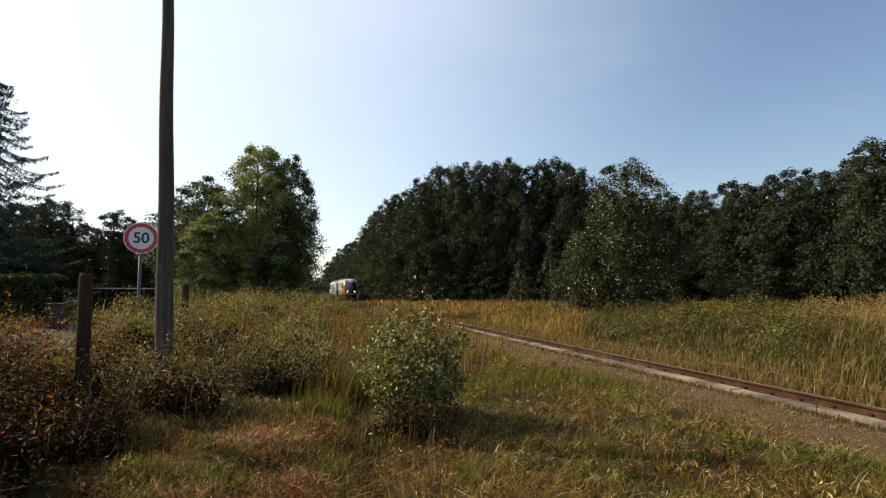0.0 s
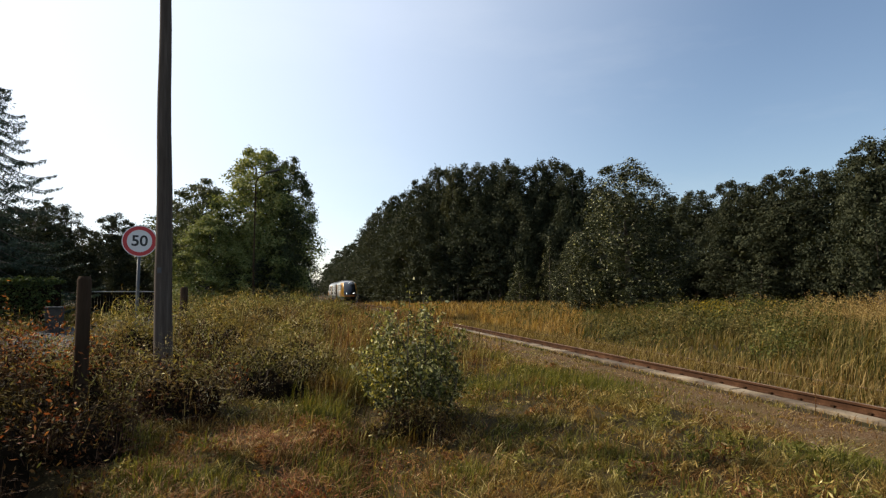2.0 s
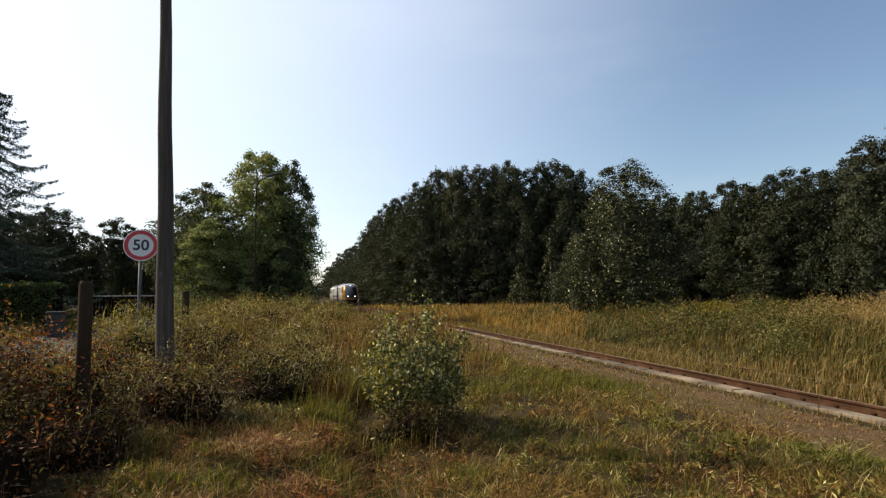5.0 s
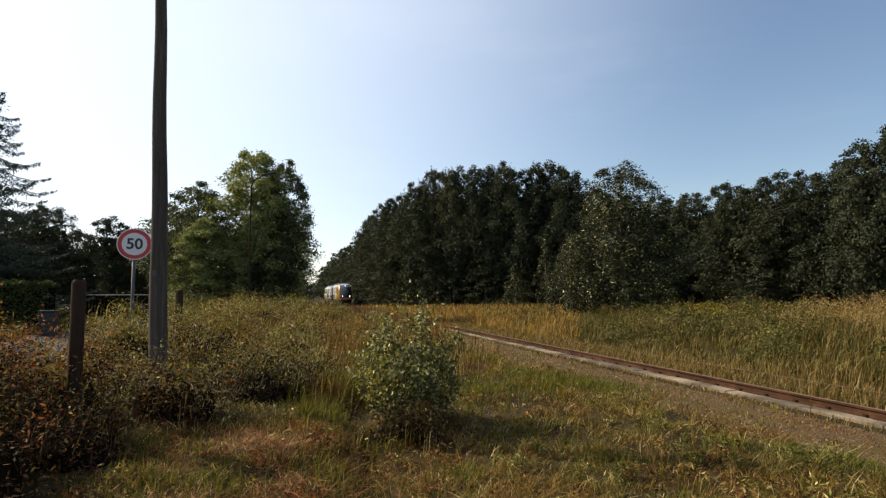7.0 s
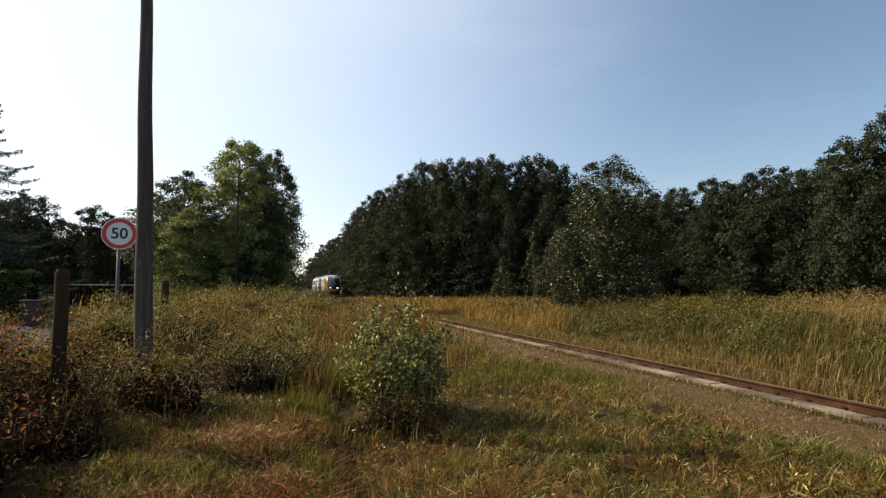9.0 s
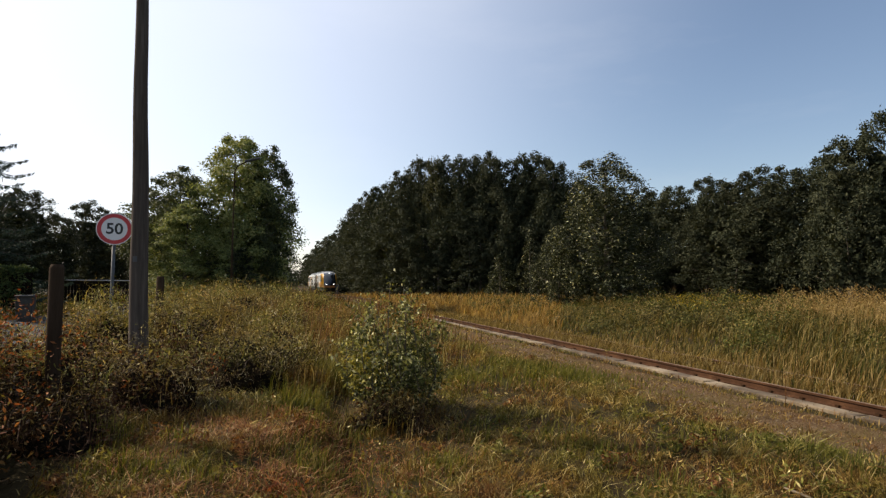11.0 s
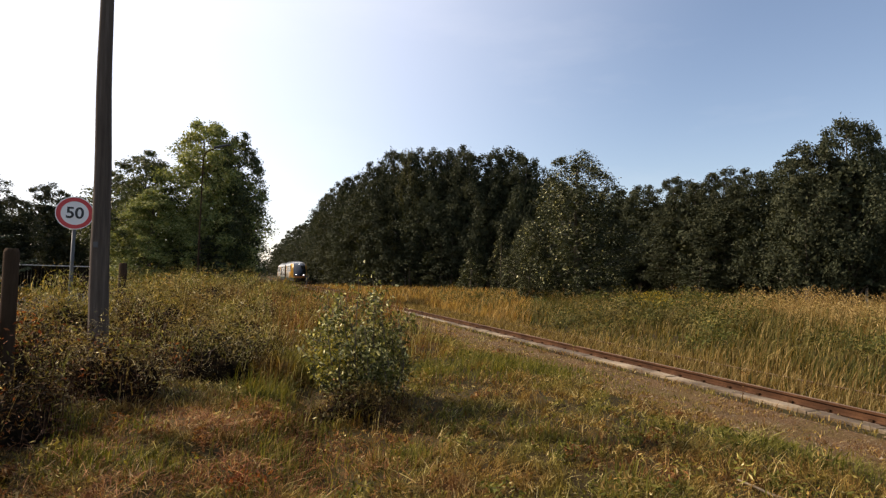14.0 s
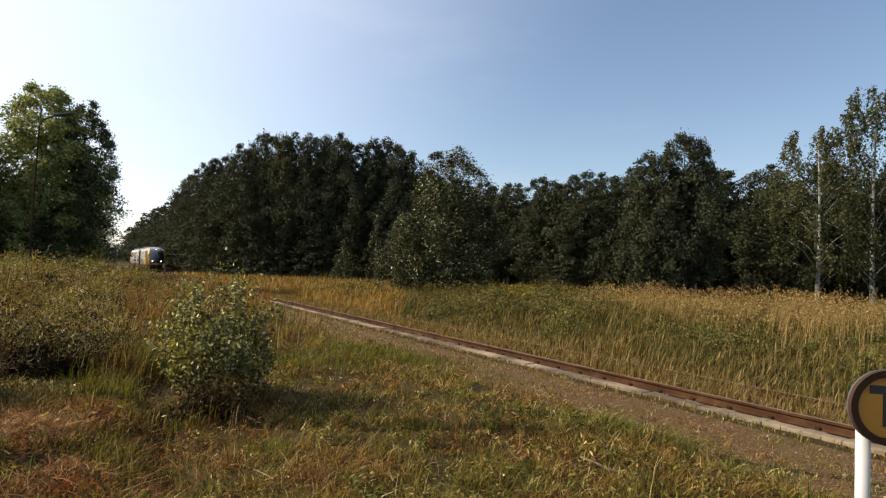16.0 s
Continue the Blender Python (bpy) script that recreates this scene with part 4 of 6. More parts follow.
def mound_points(x, y, rx, ry, h, count, depth=0.35):
    """Points in sprigs on and under the surface of a lumpy mound, and the way out of it."""
    k = max(5, count // 18)
    d = rng.normal(size=(k, 3))
    d[:, 2] = np.abs(d[:, 2]) * 0.9
    d = unit(d)
    lump = 1 + 0.20 * np.sin(d[:, 0] * 7 + x * 3) * np.sin(d[:, 1] * 6 + y * 2) + 0.12 * np.sin(d[:, 2] * 11 + d[:, 0] * 9 + x)
    r = lump * (1 - depth * rng.random(k) ** 1.6) + np.abs(rng.normal(0, 0.12, k))
    c = np.stack([d[:, 0] * rx * r * 1.05, d[:, 1] * ry * r * 1.05, d[:, 2] ** 0.6 * h * r], 1)
    pick = rng.integers(0, k, count)
    w = min(0.035 + 0.009 * math.hypot(x, y), 0.30 * min(rx, ry, h)) + 0.005
    p = c[pick] + rng.normal(size=(count, 3)) * np.array([w, w, w * 0.8])
    p[:, 0] += x
    p[:, 1] += y
    p[:, 2] = np.maximum(p[:, 2], 0.015) + gz(p[:, 0], p[:, 1])
    return p, unit(d[pick] + rng.normal(size=(count, 3)) * 0.35)


def thicket_height(x, y):
    """Rough height of the mounds above the ground."""
    out = np.zeros(np.shape(x))
    for mx, my, rx, ry, h, o in MOUNDS:
        q = ((x - mx) / rx) ** 2 + ((y - my) / ry) ** 2
        out = np.maximum(out, h * np.sqrt(np.clip(1.1 - q, 0, 1)))
    return out


def thin_feet(p, d, my):
    """Few leaves low on the shaded sides, where the near-black core shows as shade."""
    above = p[:, 2] - gz(p[:, 0], p[:, 1])
    k = rng.random(len(p)) < (0.26 + 0.74 * smooth(0.10, 0.55, d[:, 2]) if my < 13 else 0.4 + 0.6 * smooth(0.0, 0.4, d[:, 2]))
    k |= (above < 0.08) & (rng.random(len(p)) < 0.3)
    return p[k], d[k]


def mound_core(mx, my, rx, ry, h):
    """Near-black solid lump inside a mound; it blocks light and stands for inner shade."""
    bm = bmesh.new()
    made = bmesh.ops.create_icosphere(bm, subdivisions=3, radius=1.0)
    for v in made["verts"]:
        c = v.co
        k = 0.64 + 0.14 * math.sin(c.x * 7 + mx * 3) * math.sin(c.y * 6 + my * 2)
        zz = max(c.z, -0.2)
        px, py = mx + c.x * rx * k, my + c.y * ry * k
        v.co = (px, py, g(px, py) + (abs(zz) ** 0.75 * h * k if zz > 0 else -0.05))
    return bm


def build_thicket():
    """Mounds of brambles over near-black shade cores, overgrown with weeds on top, each with smaller heads of growth.
    """
    lr = random.Random(23)
    stems = []
    for mx, my, rx, ry, h, o in MOUNDS:
        dist = math.hypot(mx, my)
        size = 0.032 + 0.0019 * dist
        clump = root("bramble_clump", Matrix(), "reddish-brown bramble clump with withered leaves on the bank" if o < 0.55 else "bramble clump overgrown with olive and yellowish weeds", "brambles", "bramble clumps on the bank")
        bram, olive = [], []
        lumps = [(mx, my, rx, ry, h * 0.78, o, min(7000, (rx * ry * 3.1 + (rx + ry) * h * 2.2) / (size * size * 0.5) * 0.9), 0.35)]
        for i in range(5):
            a, k = lr.uniform(0, math.tau), 0.72 * math.sqrt(lr.random())
            w = lr.uniform(0.32, 0.55)
            lift = min(h * math.sqrt(max(0.05, 1 - k * k)) * lr.uniform(0.75, 1.3), h * (1.0 if my < 7 else 1.12))
            lumps.append((mx + math.cos(a) * rx * k, my + math.sin(a) * ry * k, rx * w, ry * w, lift, min(1.0, o + lr.uniform(-0.25, 0.35)),
                          min(4600, (rx * ry * w * w * 3.1 + (rx + ry) * w * lift * 2.2) / (size * size * 0.5) * 1.3), 0.25))
        for lx, ly, lrx, lry, lh, lo, n, deep in lumps:
            p, d = thin_feet(*mound_points(lx, ly, lrx, lry, lh, int(n), deep), ly)
            # pale weeds on top, dark bramble on the sides: also carries sunlit tops
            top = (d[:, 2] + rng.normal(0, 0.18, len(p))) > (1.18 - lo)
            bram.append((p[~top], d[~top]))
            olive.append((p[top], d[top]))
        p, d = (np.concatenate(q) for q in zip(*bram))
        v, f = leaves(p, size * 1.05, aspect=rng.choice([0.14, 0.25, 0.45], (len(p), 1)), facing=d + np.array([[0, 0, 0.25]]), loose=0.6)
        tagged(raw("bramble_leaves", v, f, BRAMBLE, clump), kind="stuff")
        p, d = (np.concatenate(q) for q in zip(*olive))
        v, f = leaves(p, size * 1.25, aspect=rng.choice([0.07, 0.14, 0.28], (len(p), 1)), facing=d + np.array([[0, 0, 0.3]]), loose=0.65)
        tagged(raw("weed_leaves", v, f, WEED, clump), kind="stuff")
        q, e = mound_points(mx, my, rx * 0.9, ry * 0.9, h * 0.8, int(260 * (rx + ry)), 0.1)
        q = q[e[:, 2] < 0.55]
        v, f = blades(q - np.array([[0, 0, 0.1]]), rng.uniform(0.10, 0.35, len(q)), 0.003 + 0.0006 * dist, 1.0, (0.1, -0.1), 1.0)
        tagged(raw("cane_tangle", v, f, CANE, clump), kind="stuff")
        # solid filler; shade of the hollows put into its colour
        part("twig_core", mound_core(mx, my, rx, ry, h), SHADE_AND_BOARDS, clump, "near-black filler lump that darkens the hollows")
        area = rx * ry * 3.1 + (rx + ry) * h * 2.2
        q, e = mound_points(mx, my, rx, ry, h * 0.9, int(area * (10 + 22 * o)) if dist > 5.5 else 6, 0.2)
        stems.append(q[e[:, 2] > 0.55])
    q = np.concatenate(stems)
    r = np.hypot(q[:, 0], q[:, 1])
    q[:, 2] -= 0.12
    stuff("weed_stalks", blades(q, rng.uniform(0.14, 0.42, len(q)), 0.004 + 0.0007 * r, 0.8, (0.1, 0), 0.9), WEED, "dry arching weed stalks", "weeds")
    # bare twigs and pale shoots arching out of the near brambles
    k = 190
    a = rng.choice([0, 1, 2, 4, 5, 8, 9, 11], k)
    base = np.array([[MOUNDS[i][0], MOUNDS[i][1], 0] for i in a]) + rng.normal(size=(k, 3)) * np.array([0.5, 0.5, 0])
    base[:, 2] = gz(base[:, 0], base[:, 1]) + 0.3
    stuff("pale_shoots", blades(base, rng.uniform(0.3, 0.6, k), 0.0032, 0.9, (0.2, -0.1), 1.0), STRAW, "pale dry shoots arching from the brambles", "weeds")
    # bleached stems and seed stalks lying over the growth
    p = np.concatenate([mound_points(*MOUNDS[i][:5], int(240 * (MOUNDS[i][2] + MOUNDS[i][3])), 0.1)[0] for i in range(18) if MOUNDS[i][1] > 6.8])
    r = np.hypot(p[:, 0], p[:, 1])
    stuff("bleached_stems", blades(p - np.array([[0, 0, 0.03]]), rng.uniform(0.02, 0.08, len(p)), 0.0025 + 0.0006 * r, 2.4, (0.1, -0.05), 1.0), BLEACHED, "bleached thin stems caught in the brambles and weeds", "weeds")
    pts = []
    for i, m in ((8, 1100), (9, 1300), (6, 260), (4, 420), (2, 60)):
        p, d = mound_points(*MOUNDS[i][:5], m * 2, 0.1)
        pts.append(p[(d[:, 2] > 0.35)])
    for cx, cy, w, m in ((-1.15, 4.55, 0.13, 220), (-0.42, 3.6, 0.13, 130), (-1.8, 9.6, 0.25, 140)):
        pts.append(np.array([cx, cy, 0.06 + g(cx, cy)]) + rng.normal(size=(m, 3)) * np.array([w, w, 0.03]))
    stuff("red_leaves", leaves(np.concatenate(pts), 0.045, aspect=0.4), REDLEAF, "withered orange-red leaves", "weeds")


build_thicket()


def build_left_meadow():
    """Tall mixed growth between the thicket and the far trees, left of the path."""
    x, y = fan(70000, -40, 14, 11.5, 75)
    s, n = sn(x, y)
    k = (n < -3.3) & ~on_road(x, y) & (x < -0.9 - 0.02 * y + 0.8 * np.sin(y * 0.5))
    x, y = x[k], y[k]
    r = np.hypot(x, y)
    hh = (0.16 + 0.36 * smooth(13, 26, y)) * rng.uniform(0.5, 1.3, len(x)) * (0.8 + 0.6 * bumps(x, y))
    p, w = np.stack([x, y, gz(x, y)], 1), 0.006 + 0.001 * r
    gold = bumps(x * 0.8 + 3, y * 0.5) + 0.5 * smooth(-6, -2, x) + rng.normal(0, 0.15, len(x)) > 0.22
    stuff("rough_meadow", blades(p[~gold], hh[~gold], w[~gold], 0.4), WEED, "rough olive and straw meadow growth", "meadow")
    stuff("golden_meadow", blades(p[gold], hh[gold], w[gold], 0.4, (0.1, 0), 0.8), DRYGRASS, "dry golden-brown grass in the rough meadow", "meadow")
    x2, y2 = fan(15000, -16, 1, 12.5, 46)
    n2 = sn(x2, y2)[1]
    k = (n2 < -1.5 - 0.5 * bumps(x2, y2)) & (n2 > -9.5) & (rng.random(len(x2)) < 0.45 + 0.7 * bumps(x2 * 0.9, y2 * 0.6 + 2)) & (x2 > -4.5 - 0.1 * y2)
    x2, y2 = x2[k], y2[k]
    r2 = np.hypot(x2, y2)
    brown = rng.random(len(x2)) < 0.35
    tall = rng.uniform(0.35, 0.95, len(x2)) * (1 + 0.4 * bumps(x2 * 1.3, y2))
    p2 = np.stack([x2, y2, gz(x2, y2)], 1)
    stuff("tall_dry_grass", blades(p2[~brown], tall[~brown], 0.004 + 0.0009 * r2[~brown], 0.3, (0.1, 0), 0.8), DRYGRASS, "tall dry golden grass beside the path", "grass")
    stuff("tall_brown_weeds", blades(p2[brown], tall[brown] * 1.15, 0.004 + 0.0008 * r2[brown], 0.25, (0.05, 0), 0.5), REDLEAF_DULL, "tall withered brown weeds beside the path", "weeds")
    x, y = fan(34000, -40, 14, 11.5, 75)
    s, n = sn(x, y)
    k = (n < -3.6) & ~on_road(x, y) & (x < -0.9 - 0.02 * y + 0.8 * np.sin(y * 0.5))
    x, y = x[k], y[k]
    r = np.hypot(x, y)
    hh = (0.15 + 0.4 * smooth(12, 26, y)) * (0.8 + 0.5 * bumps(x * 0.7, y * 0.7)) * rng.uniform(0.3, 1.0, len(x))
    v, f = leaves(np.stack([x, y, gz(x, y) + np.maximum(hh, 0.05)], 1), 0.03 + 0.0035 * r, aspect=0.4)
    stuff("meadow_herbs", (v, f), WEED, "leafy herbs in the rough meadow", "meadow")


build_left_meadow()


def build_dry_patches():
    """Dry orange-brown growth beside the bush, and old grass between the rails."""
    pts, hs = [], []
    for cx, cy, w, m, h in ((-1.45, 9.3, 0.35, 1500, 0.55), (-1.2, 11.6, 0.7, 2600, 0.6), (-3.0, 14.5, 1.2, 1500, 0.6), (-2.2, 17.5, 1.5, 1500, 0.6), (-4.5, 19.5, 1.6, 1500, 0.7), (-0.6, 14.0, 0.8, 700, 0.35), (-0.5, 7.0, 0.45, 500, 0.3)):
        x, y = cx + rng.normal(0, w, m), cy + rng.normal(0, w, m)
        pts.append(np.stack([x, y, gz(x, y)], 1))
        hs.append(h * rng.uniform(0.5, 1.2, m))
    p = np.concatenate(pts)
    stuff("dry_patches", blades(p, np.concatenate(hs), 0.005 + 0.0008 * np.hypot(p[:, 0], p[:, 1]), 0.35, (0.1, 0), 0.8), DRYGRASS, "dry orange-brown grass patches", "grass")
    n = 24000
    s = -5 + 60 * rng.random(n) ** 1.6
    m = 1.43 - 1.3 * rng.random(n) ** 1.7
    x, y = xy(s, m)
    stuff("track_grass", blades(np.stack([x, y, gz(x, y)], 1), rng.uniform(0.14, 0.40, n), 0.005 + 0.0009 * np.hypot(x, y), 0.4, (0.1, -0.05), 0.8), STRAW, "straw-coloured grass growing between the rails", "grass")
    n = 6000
    s = -5 + 50 * rng.random(n) ** 1.5
    m = rng.normal(-0.52, 0.17, n) - 0.12 * np.sin(s * 1.9) * np.sin(s * 0.7)
    x, y = xy(s, m)
    stuff("kerb_grass", blades(np.stack([x, y, gz(x, y)], 1), rng.uniform(0.03, 0.11, n), 0.004 + 0.0008 * np.hypot(x, y), 0.7, (0.1, -0.05), 0.9), DRYGRASS, "sparse grass along the edging slabs", "grass")


build_dry_patches()


def build_path_grass():
    """Thin low tufts over the gravel of the path."""
    m = 950
    s = -4 + 34 * rng.random(m) ** 1.4
    c = rng.uniform(-3.0, -0.6, m)
    x, y = xy(np.repeat(s, 14), np.repeat(c, 14))
    x, y = x + rng.normal(0, 0.07, len(x)), y + rng.normal(0, 0.07, len(x))
    h = rng.uniform(0.025, 0.10, len(x))
    stuff("path_grass", blades(np.stack([x, y, gz(x, y)], 1), h, 0.003 + 0.0007 * np.hypot(x, y), 0.8, (0.1, -0.05), 0.5), DRYGRASS, "thin low grass growing through the gravel path", "grass")


build_path_grass()


def build_near_grass():
    """Coarse dry grass in tussocks round the camera and up to the path."""
    x, y = fan(32000, -46, 62, 1.8, 34)
    s, n = sn(x, y)
    cover = (1 - smooth(-3.2, -1.9, n + 0.7 * bumps(x * 1.5, y * 1.5)) * 0.82) * np.clip(0.55 + 0.9 * np.sin(x * 5.3 + 2 * np.sin(y * 3.1)) * np.sin(y * 4.7 + 2 * np.sin(x * 2.7)), 0.18, 1)
    k = (n < -0.8) & (rng.random(len(x)) < cover) & (thicket_height(x, y) < 0.25) & (rut(x - 0.06, y) < 0.15 + 0.3 * rng.random(len(x)))
    x, y = x[k], y[k]
    per = 17
    m = len(x)
    r = np.hypot(x, y)
    comb = rng.uniform(0, math.tau, m)
    tall = rng.uniform(0.04, 0.16, m) * (1 + 0.5 * bumps(x * 0.8, y * 0.8)) * np.where(sn(x, y)[1] > -3, 0.6, 1.0) + 0.002 * r
    X, Y, C, Tl = (np.repeat(q, per) for q in (x, y, comb, tall))
    rad = np.abs(rng.normal(0, 0.045, m * per)) * (1 + 0.12 * np.hypot(X, Y))
    a = rng.uniform(0, math.tau, m * per)
    bx, by = X + np.cos(a) * rad, Y + np.sin(a) * rad
    base = np.stack([bx, by, gz(bx, by) - 0.01], 1)
    v, f = blades(base, np.maximum(Tl * rng.uniform(0.5, 1.25, m * per), 0.03), 0.0022 + 0.0008 * np.hypot(bx, by), 0.8, (0.1, -0.05), 0.4)
    # comb each tussock over to its own side, matted down
    w = v.reshape(-1, 5, 3)
    w[:, :, 2] = w[:, :1, 2] + (w[:, :, 2] - w[:, :1, 2]) * np.repeat(rng.choice([0.45, 0.9, 1.15], m), per)[:, None]
    for j, q in ((2, 0.35), (3, 0.35), (4, 1.0)):
        w[:, j, 0] += np.cos(C) * Tl * 0.8 * q
        w[:, j, 1] += np.sin(C) * Tl * 0.8 * q
    stuff("dry_grass", (v, f), DRYGRASS, "short dry yellow-brown grass in tussocks", "grass")
    # thin grass behind the camera
    bx, by = scatter(16000, -9, 9, -12, 2.2, lambda u, w: (np.hypot(u, w) > 1.2) & (sn(u, w)[1] < -1.0) & ~on_road(u, w))
    stuff("rear_grass", blades(np.stack([bx, by, gz(bx, by)], 1), rng.uniform(0.08, 0.22, len(bx)), 0.012, 0.7, (0.1, -0.05), 0.9), DRYGRASS, "short dry grass behind the viewpoint", "grass")
    # greener tufts
    pts = []
    for i in range(110):
        a = rng.uniform(-40, 55)
        d = 2.2 * (18 / 2.2) ** rng.random()
        cx, cy = d * math.sin(math.radians(a)), d * math.cos(math.radians(a))
        if sn(cx, cy)[1] > -2.6 or thicket_height(np.array(cx), np.array(cy)) > 0.2:
            continue
        m = int(rng.uniform(40, 120))
        pts.append(np.stack([cx + rng.normal(0, 0.10 + 0.01 * d, m), cy + rng.normal(0, 0.10 + 0.01 * d, m)], 1))
    for cx, cy, m, w in ((-1.5, 7.3, 1300, 0.28), (2.6, 10.8, 2200, 0.75), (-2.3, 4.7, 260, 0.18), (-0.9, 5.3, 600, 0.3), (0.9, 9.6, 800, 0.5), (-1.0, 6.4, 400, 0.2)):
        pts.append(np.stack([cx + rng.normal(0, w, m), cy + rng.normal(0, w, m)], 1))
    q = np.concatenate(pts)
    z = gz(q[:, 0], q[:, 1])
    r = np.hypot(q[:, 0], q[:, 1])
    stuff("green_tufts", blades(np.column_stack([q, z]), rng.uniform(0.07, 0.24, len(q)), 0.006 + 0.0006 * r, 0.4, (0.1, 0), 0.8), GREENGRASS, "green grass tufts", "grass")
    # taller tufts of coarse grass standing by themselves
    q = []
    for cx, cy, m, w in ((-3.3, 5.75, 90, 0.13), (-2.95, 5.6, 60, 0.10), (-1.75, 8.1, 120, 0.2), (-1.5, 7.5, 160, 0.2)):
        q.append(np.stack([cx + rng.normal(0, w, m), cy + rng.normal(0, w, m)], 1))
    q = np.concatenate(q)
    stuff("coarse_grass_tufts", blades(np.column_stack([q, gz(q[:, 0], q[:, 1])]), rng.uniform(0.22, 0.5, len(q)), 0.008, 0.4, (0.12, -0.05), 1.0), GREENGRASS, "tall tufts of coarse green grass", "grass")
    # straw litter lying flat
    x, y = fan(14000, -44, 50, 1.8, 14)
    k = (sn(x, y)[1] < -1.0) & (thicket_height(x, y) < 0.2)
    x, y = x[k], y[k]
    b = np.stack([x, y, gz(x, y) + 0.03 + rng.uniform(0, 0.05, len(x))], 1)
    stuff("straw_litter", blades(b, rng.uniform(0.02, 0.05, len(x)), 0.005, 3.0, (0, 0), 0.3), DRYGRASS, "bleached straw lying in the grass", "grass")
    # brown matted stalks between the brambles and the bush
    m = 22000
    x, y = rng.normal(-1.35, 0.85, m), rng.uniform(2.4, 7.6, m)
    keep = (thicket_height(x, y) < 0.15) & (np.hypot(x + 0.36, y - 7.6) > 0.6) & (rng.random(m) < np.clip(0.55 + 0.8 * np.sin(x * 4.1 + np.sin(y * 2.0)) * np.sin(y * 3.3 + x), 0.12, 1))
    x, y = x[keep], y[keep]
    heap = 0.07 * (1 + np.sin(x * 5.2 + 1.0) * np.sin(y * 4.4))
    b = np.stack([x, y, gz(x, y) + 0.015 + heap * rng.random(len(x))], 1)
    stuff("matted_stalks", blades(b, rng.uniform(0.02, 0.06, len(x)), 0.0065, 2.6, (0, 0), 0.5), REDLEAF_DULL, "matted reddish-brown withered stalks", "grass")
    # low clumps of weeds standing out of the grass, each with its own growth
    wr = random.Random(77)
    clumps = {"low_green_weeds": [], "low_olive_weeds": [], "low_brown_weeds": []}
    tint = {"low_green_weeds": (GREENGRASS, "low clumps of green weeds in the grass"), "low_olive_weeds": (WEED, "low olive and straw weeds in the grass"), "low_brown_weeds": (REDLEAF_DULL, "low clumps of withered brown weeds")}
    for i in range(210):
        a = math.radians(wr.uniform(-40, 42))
        d = 2.4 * (13 / 2.4) ** wr.random()
        cx, cy = d * math.sin(a), d * math.cos(a)
        if sn(cx, cy)[1] > -3.0 or thicket_height(np.array(cx), np.array(cy)) > 0.1 or math.hypot(cx + 0.36, cy - 7.6) < 0.7:
            continue
        w = wr.uniform(0.07, 0.24) * (0.75 + 0.05 * d)
        h = wr.uniform(0.06, 0.20)
        pick = wr.random() + (0.25 if cx < 0.2 else -0.15)
        key = "low_brown_weeds" if pick > 0.72 else "low_green_weeds" if pick < 0.3 else "low_olive_weeds"
        p, o = mound_points(cx, cy, w, w * wr.uniform(0.6, 1.0), h, int(wr.uniform(70, 170)), 0.6)
        clumps[key].append(leaves(p, 0.030 + 0.004 * d, aspect=0.3, facing=o + np.array([[0, 0, 0.3]]), loose=0.6))
    for key in clumps:
        stuff(key, join(*clumps[key]), tint[key][0], tint[key][1], "weeds")
    # matted small herbs and withered leaves heaped in low hummocks
    x, y = fan(95000, -46, 60, 1.8, 22)
    n = sn(x, y)[1]
    hum = np.sin(x * 6.1 + 2 * np.sin(y * 2.3)) * np.sin(y * 5.3 + 2 * np.sin(x * 3.1)) + 0.6 * np.sin(x * 13 + y * 4) * np.sin(y * 11 - x * 5)
    k = (n < -1.0) & (thicket_height(x, y) < 0.2) & (rut(x - 0.06, y) < 0.5) & (rng.random(len(x)) < np.clip(0.45 + 0.6 * hum, 0.08, 1) * (1 - 0.8 * smooth(-3.9, -2.6, n)))
    x, y, hum = x[k], y[k], hum[k]
    r = np.hypot(x, y)
    b = np.stack([x, y, gz(x, y) + 0.01 + np.clip(hum, 0, 1.4) * 0.085 * (0.45 + 0.55 * rng.random(len(x)))], 1)
    red = (rng.random(len(x)) < 0.30 * smooth(1.8, 0.6, x) * smooth(-3.2, -1.6, x))
    size = 0.022 + 0.0042 * r
    tufts = rng.random(len(x)) < 0.34 + 0.3 * np.sin(x * 1.3 + 1.0) * np.sin(y * 0.9)
    for name, sel, mat_, lab in (("matted_dry_herbs", ~red & ~tufts, DRYGRASS, "matted dry herbs and grass on the ground"), ("matted_green_herbs", ~red & tufts, GREENGRASS, "low green herbs in the dry grass"), ("withered_litter", red, REDLEAF_DULL, "withered reddish-brown leaf litter")):
        stuff(name, leaves(b[sel], size[sel], aspect=0.34), mat_, lab, "grass")


build_near_grass()


